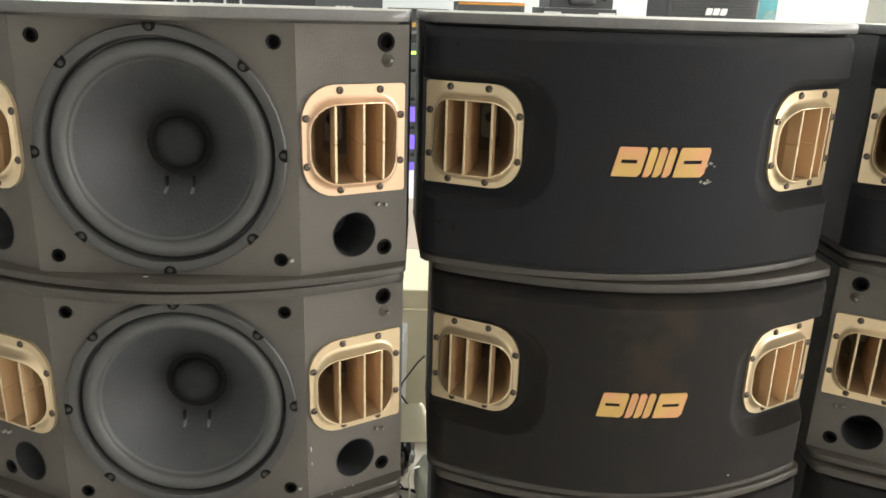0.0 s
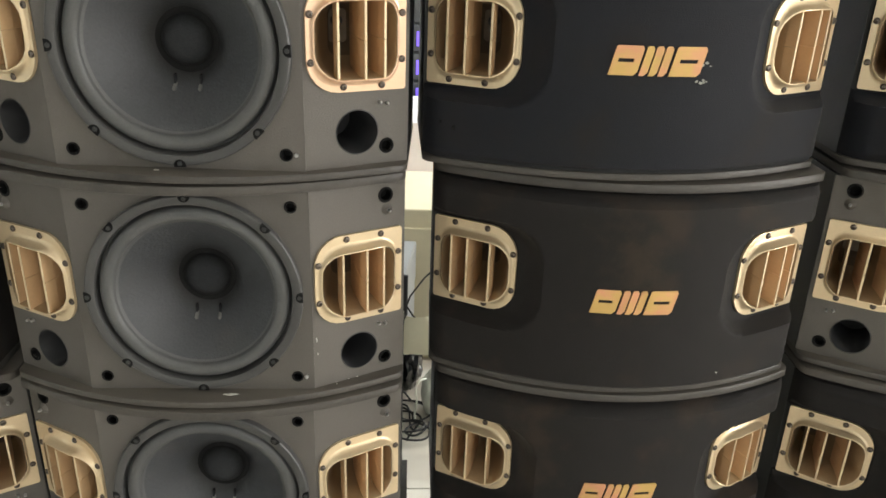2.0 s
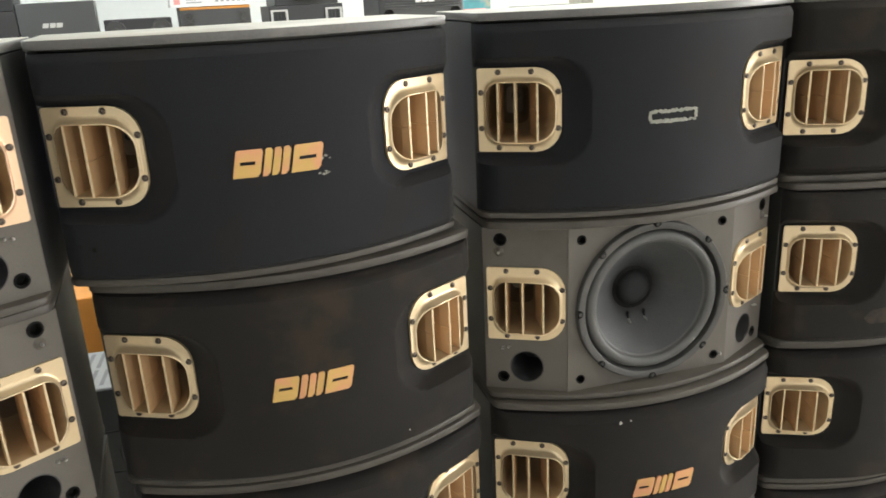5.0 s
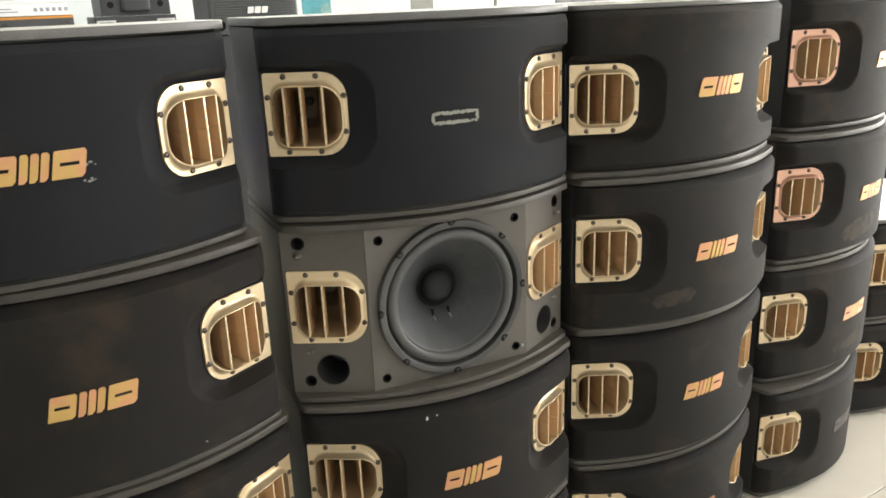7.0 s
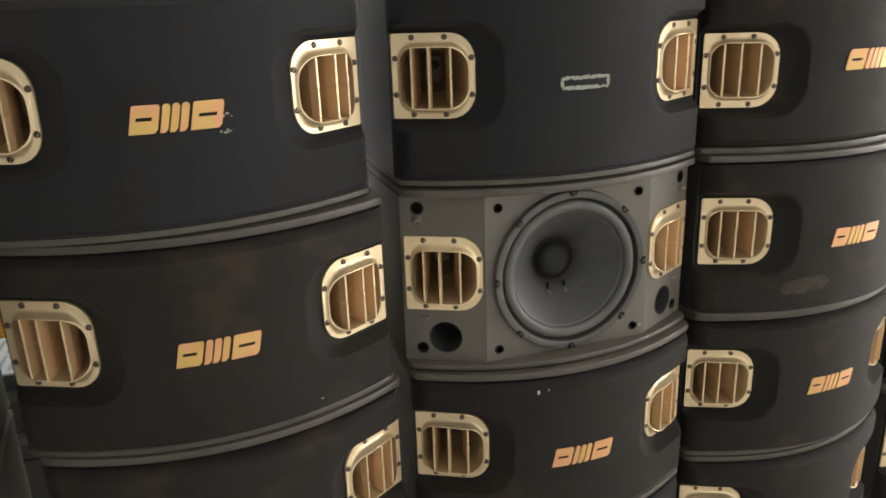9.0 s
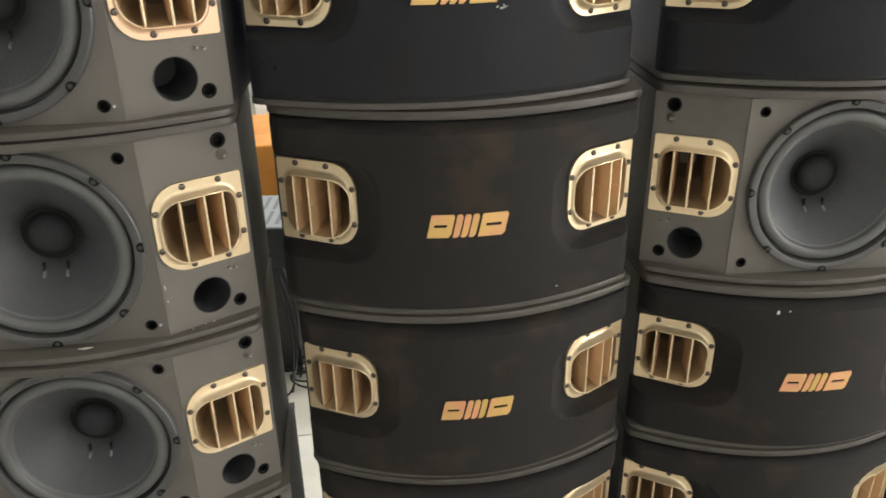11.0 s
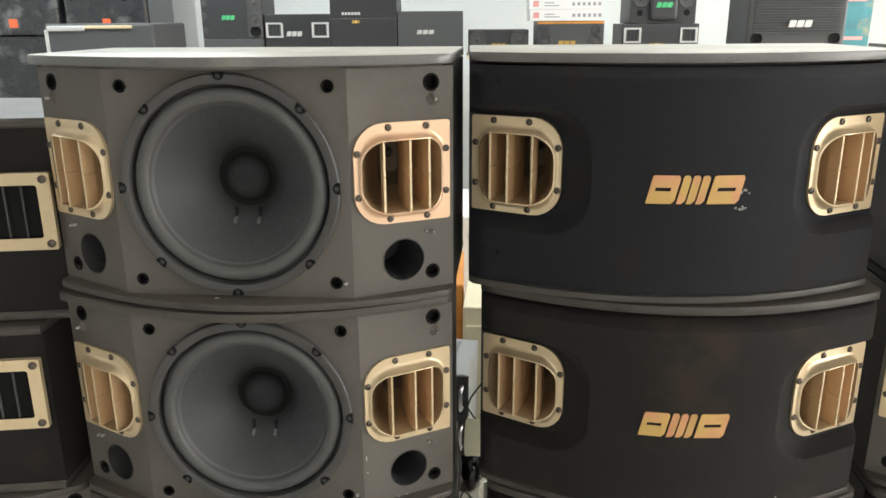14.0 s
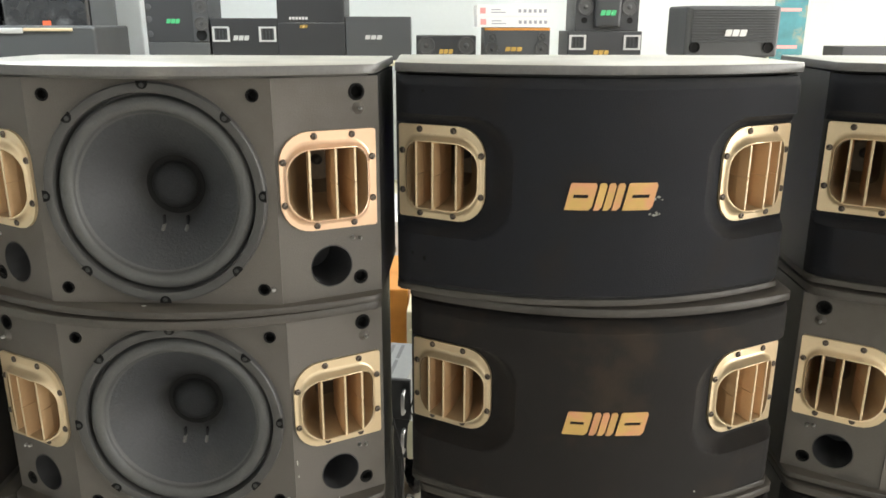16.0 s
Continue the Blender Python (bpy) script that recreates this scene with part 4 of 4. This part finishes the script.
for k in range(13):
    z = 0.070 + 0.0125 * k
    part("rib", box(-0.205, 0.205, -0.010, 0.001, z, z + 0.0065, 0.002, 1), GREYBOX, s)
for k in (-1, 1):
    part("bass_port", turned(((0.027, 0.0), (0.025, 0.006), (0.020, 0.004), (0.018, 0.0005)), 24, cap_last=True), BLACK, s, m=face(-0.002) @ pose(k * 0.183, 0.046, 0.001))
foil(s, 0.012, -0.014, 0.115, 0.11, 0.032, SILVER)
cabinet("tall_loudspeaker", 1.36, 1.76, 0.0, 1.335, 3.86, 0.36, DARKBOX, "tall black loudspeaker standing on the floor", cut=0.01)
poster = thing("poster", pose(2.40, 5.06, 1.266), "glossy teal and ochre poster board", "poster")
part("board", box(-0.100, 0.110, 0, 0.012, 0, 0.62, 0.001, 1), TEAL, poster)
for z in (0.075, 0.305):
    part("printed_line", box(-0.095, 0.07, -0.0015, -0.0002, z, z + 0.02), PINKPRINT, poster)
for x0, x1, m_, port in ((3.30, 3.85, PALEBOX, 0.168), (3.88, 4.455, PALEBOX, 0.214), (4.465, 5.05, GREYBOX, 0.2)):
    s, w, h = cabinet("wall_loudspeaker", x0, x1, 1.265, 1.85, 5.0, 0.35, m_, "pale glossy loudspeaker with round ports" if m_ is PALEBOX else "grey loudspeaker near the window", cut=0.008)
    for k in (-1, 1):
        part("bass_port", turned(((0.034, 0.0), (0.032, 0.005), (0.026, 0.003), (0.024, 0.0005)), 24, cap_last=True), BLACK, s, m=face(0.0) @ pose(k * port, 0.255, 0.001))
    part("grille_panel", box(-0.12, 0.12, -0.006, 0.001, 0.04, h - 0.04, 0.003, 1), PALEBOX if m_ is PALEBOX else DARKBOX, s)
cabinet("centre_loudspeaker", 2.74, 3.22, 1.265, 1.355, 5.0, 0.25, DARKBOX, "low black centre loudspeaker on the display table")

# ---- film-wrapped goods beyond the square-horned stack ----
s, w, h = cabinet("amplifier_case", -2.307, -1.707, 0.0, 1.472, 4.3, 0.5, GREYBOX, "tall charcoal cabinet with pale and gold edge trim", "cabinet", 0.012)
part("trim_strip", box(-0.075, 0.186, -0.008, 0.001, 1.444, 1.461, 0.004, 2), GOLD, s)
part("trim_strip", box(-0.285, -0.076, -0.008, 0.001, 1.432, 1.461, 0.006, 2), SILVER, s)
part("trim_strip", box(-0.300, -0.280, -0.008, 0.001, 1.130, 1.440, 0.004, 2), SILVER, s)
for x0, x1, y in ((-3.10, -2.520, 4.9), (-2.487, -1.965, 4.9)):
    s, w, h = cabinet("wrapped_carton", x0, x1, 0.0, 1.398, y, 0.45, WRAP, "black equipment case wrapped in clear stretch film", "case", 0.02)
    s, w, h = cabinet("wrapped_carton", x0, x1, 1.3985, 2.20, y, 0.45, WRAP, "black equipment case wrapped in clear stretch film", "case", 0.02)
    part("maker_mark", box(-w * 0.1, -w * 0.1 + 0.05, -0.004, -0.001, 0.05, 0.10), REDBADGE, s)
for x0, x1, z0, z1, y in ((-2.6, -1.75, 0, 0.55, 2.6), (-2.55, -1.75, 0.55, 1.12, 2.62), (-2.05, -1.5, 0, 0.5, 3.4), (-2.05, -1.5, 0.5, 1.05, 3.4)):
    cabinet("black_loudspeaker", x0, x1, z0, z1, y, 0.5, DARKBOX, "plain black loudspeaker cabinet stored behind the stacks", cut=0.01)
bm = bmesh.new()
bmesh.ops.create_icosphere(bm, subdivisions=4, radius=1.0)
for v in bm.verts:
    k = 1 + 0.22 * noise.noise(v.co * 2.4) + 0.1 * noise.noise(v.co * 6)
    v.co = Vector((v.co.x * 0.055 * k, v.co.y * 0.06 * k, max(-0.075, v.co.z * 0.09 * k)))
bag = tagged(part("plastic_bag", bm, BAG, smooth=60, m=pose(-1.60, 3.55, 1.126)), "crumpled pale plastic bag on a black cabinet", "bag")

# ---- in the gap between the stacks ----
def amplifier(m, label):
    ob = thing("power_amplifier", m, label, "amplifier", "stacked amplifiers")
    part("case", box(-0.225, 0.225, 0.012, 0.27, 0.0005, 0.128, 0.003, 1), AMPGREY, ob)
    fp = part("front_panel", box(-0.235, 0.235, 0.0, 0.012, 0.001, 0.128, 0.002, 1), DARKBOX, ob)
    for x in (-0.217, 0.217):
        bm = bmesh.new()
        path = [(x, 0.0, 0.03), (x, -0.028, 0.035), (x, -0.032, 0.064), (x, -0.028, 0.093), (x, 0.0, 0.098)]
        loft([[(p[0] + 0.005 * math.cos(a), p[1] + 0.002 * math.cos(a), p[2] + 0.005 * math.sin(a)) for a in [2 * math.pi * i / 8 for i in range(8)]] for p in path], bm)
        part("handle", bm, STEEL, fp, smooth=60)
    for x in (-0.12, 0.12):
        part("knob", turned(((0.016, 0.0), (0.015, 0.014), (0.012, 0.016)), 18, cap_last=True), GREYBOX, fp, smooth=40, m=face(0.0) @ pose(x, 0.07, 0.0))
    for i in range(13):
        for j in range(2):
            x, y = -0.19 + 0.0295 * i, 0.035 + 0.115 * j
            part("vent_slot", box(x, x + 0.011, y, y + 0.10, 0.1275, 0.1288), SLOT, ob)
    return ob


# Made-up black box where a dark tangle lies; it carries the amplifiers.
cabinet("equipment_case", -0.46, -0.030, 0.0, 0.243, 2.02, 0.30, DARKBOX, "black box in place of a dark tangle under the amplifiers", "case", 0.004)
am = amplifier(pose(-0.234, 2.037, 0.373, 0, 0, -9), "grey steel power amplifier with vented top and black front")
copy_thing(am, pose(-0.236, 2.040, 0.244, 0, 0, -9))
s, w, h = cabinet("wooden_loudspeaker", -0.50, -0.016, 0.0, 0.57, 2.60, 0.43, ORANGE, "orange varnished wooden loudspeaker cabinet", cut=0.006)
driver_ring(s, 0.0, 0.22, 0.0, 0.14)
s, w, h = cabinet("cream_cabinet", -0.020, 0.66, 0.0, 0.562, 2.38, 0.44, CREAM, "cream laminate cabinet on the floor behind", "cabinet", 0.006)
s.rotation_euler.z = -radians(3.5)
part("door", box(-0.33, -0.005, -0.016, -0.0005, 0.02, 0.50, 0.003), CREAM, s)
part("door", box(0.005, 0.33, -0.016, -0.0005, 0.02, 0.50, 0.003), CREAM, s)
s, w, h = cabinet("white_counter", -0.20, 0.9, 0.0, 0.62, 3.4, 0.6, CARTON, "white counter behind the cream cabinet", "counter", 0.006)
rack = thing("equipment_rack", pose(0.32, 4.1, 0.0), "black equipment rack with violet indicator panels", "rack")
part("rack_frame", box(-0.30, 0.30, 0.0, 0.5, 0.0, 1.30, 0.006), DARKBOX, rack)
for i in range(6):
    z = 0.40 + 0.145 * i
    u = part("rack_unit", box(-0.26, 0.26, -0.02, 0.001, z, z + 0.13, 0.004, 1), GREYBOX, rack)
    if i < 4:
        for k in range(4):
            part("indicator", box(-0.24 + 0.12 * k, -0.15 + 0.12 * k, -0.023, -0.0195, z + 0.025, z + 0.10), VIOLET, u)
part("indicator", box(-0.24, -0.1, -0.0215, -0.0195, 1.20, 1.215), GREENLED, u)


def cable(name, pts, r, mat, label):
    cu = bpy.data.curves.new(name, "CURVE")
    cu.dimensions, cu.bevel_depth, cu.bevel_resolution = "3D", r, 2
    sp = cu.splines.new("BEZIER")
    sp.bezier_points.add(len(pts) - 1)
    for b, p in zip(sp.bezier_points, pts):
        b.co, b.handle_left_type, b.handle_right_type = p, "AUTO", "AUTO"
    cu.materials.append(mat)
    return tagged(new(name, cu), label, "cable")


rnd = random.Random(4)
for k in range(6):
    x, y = rnd.uniform(-0.10, 0.10), rnd.uniform(1.96, 2.10)
    pts = [(-0.07 + 0.008 * k, 1.985, 0.33 + 0.03 * k), (-0.050 + 0.012 * k, 1.95, 0.22 + 0.03 * k), (-0.05 + 0.01 * k, 1.95 + 0.02 * k, 0.10)] if k < 3 else [(x - 0.2, y + 0.12, 0.006)]
    pts += [(x + rnd.uniform(-0.1, 0.1), y + rnd.uniform(-0.12, 0.12), 0.006 + 0.003 * k) for _ in range(4)]
    cable("cable", pts, 0.0032, RUBBER, "loose black power cable on the tile floor")
bm = bmesh.new()
bmesh.ops.create_icosphere(bm, subdivisions=4, radius=1.0)
for v in bm.verts:
    k = 1 + 0.25 * noise.noise(v.co * 2.0) + 0.12 * noise.noise(v.co * 5)
    v.co = Vector((v.co.x * 0.045 * k, v.co.y * 0.06 * k, max(-0.075, v.co.z * 0.085 * k)))
tagged(part("plastic_bag", bm, BAG, smooth=60, m=pose(0.095, 2.06, 0.076)), "crumpled pale plastic bag on the floor", "bag")
bm = bmesh.new()
bmesh.ops.create_icosphere(bm, subdivisions=4, radius=1.0)
for v in bm.verts:
    k = 1 + 0.22 * noise.noise(v.co * 2.3) + 0.14 * noise.noise(v.co * 6)
    v.co = Vector((v.co.x * 0.040 * k, v.co.y * 0.055 * k, max(-0.085, v.co.z * 0.09 * k)))
tagged(part("bin_bag", bm, WRAP, smooth=60, m=pose(0.015, 2.215, 0.086)), "crumpled shiny black bag on the floor", "bag")

# a cream pouch that hangs on a cord against the lower amplifier
pouch = thing("hanging_pouch", pose(0.035, 1.985, 0.255), "cream plastic pouch hanging on a black cord beside amplifiers", "pouch")
bm = bmesh.new()
loft([[(0.052 * w * math.copysign(abs(math.cos(a)) ** 0.5, math.cos(a)) + lean, d * math.sin(a) + 0.004 * math.sin(9 * z + 2 * a), z) for a in [2 * math.pi * i / 20 for i in range(20)]]
      for z, w, d, lean in ((0.0, 0.90, 0.003, 0.002), (0.006, 0.97, 0.007, 0.002), (0.04, 0.95, 0.009, 0.0), (0.08, 0.86, 0.007, -0.003), (0.112, 0.74, 0.004, -0.006), (0.124, 0.60, 0.002, -0.008))], bm)
part("pouch_body", bm, POUCH, pouch, smooth=60)
bm = bmesh.new()
loft([[(x + 0.0026 * math.cos(a), y, z + 0.0026 * math.sin(a)) for a in [2 * math.pi * i / 8 for i in range(8)]]
      for x, y, z in ((-0.012, 0.0, 0.118), (-0.022, -0.008, 0.133), (-0.040, -0.012, 0.165), (-0.030, -0.010, 0.195), (-0.008, -0.006, 0.225), (0.010, 0.0, 0.248), (0.030, 0.012, 0.262))], bm)
part("cord", bm, RUBBER, pouch, smooth=60)
cable("cable", [(0.060, 2.02, 0.150), (0.036, 2.00, 0.150), (0.031, 2.00, 0.08), (0.034, 1.99, 0.006), (0.10, 1.95, 0.005)], 0.003, BAG, "thin white cable trailing over a plastic bag")

# ---- beyond the last stack ----
# Made-up glossy lump in place of a dark motorcycle-like object.
bm = bmesh.new()
bmesh.ops.create_icosphere(bm, subdivisions=5, radius=1.0)
for v in bm.verts:
    k = 1 + 0.25 * noise.noise(v.co * 1.7) + 0.10 * noise.noise(v.co * 5) + 0.04 * noise.noise(v.co * 13)
    v.co = Vector((v.co.x * 0.55 * k, v.co.y * 0.45 * k, max(-0.50, v.co.z * 0.52 * k)))
tagged(part("wrapped_parcel", bm, WRAP, smooth=70, m=pose(4.75, 1.95, 0.50)), "large black lump standing in for a motorcycle-like object", "parcel")

# ---- floor tiles ----
floor = bpy.data.objects["floor"]
tile = None
for i in range(17):
    for j in range(14):
        m = pose(X0 + 0.8 * i + 0.4, Y0 + 0.8 * j + 0.4 - 0.3, 0)
        if tile is None:
            tile = part("floor_tile", box(-0.3985, 0.3985, -0.3985, 0.3985, -0.006, 0.0, 0.0015, 1), TILE, floor, m=m)
        else:
            again(tile, floor, m)
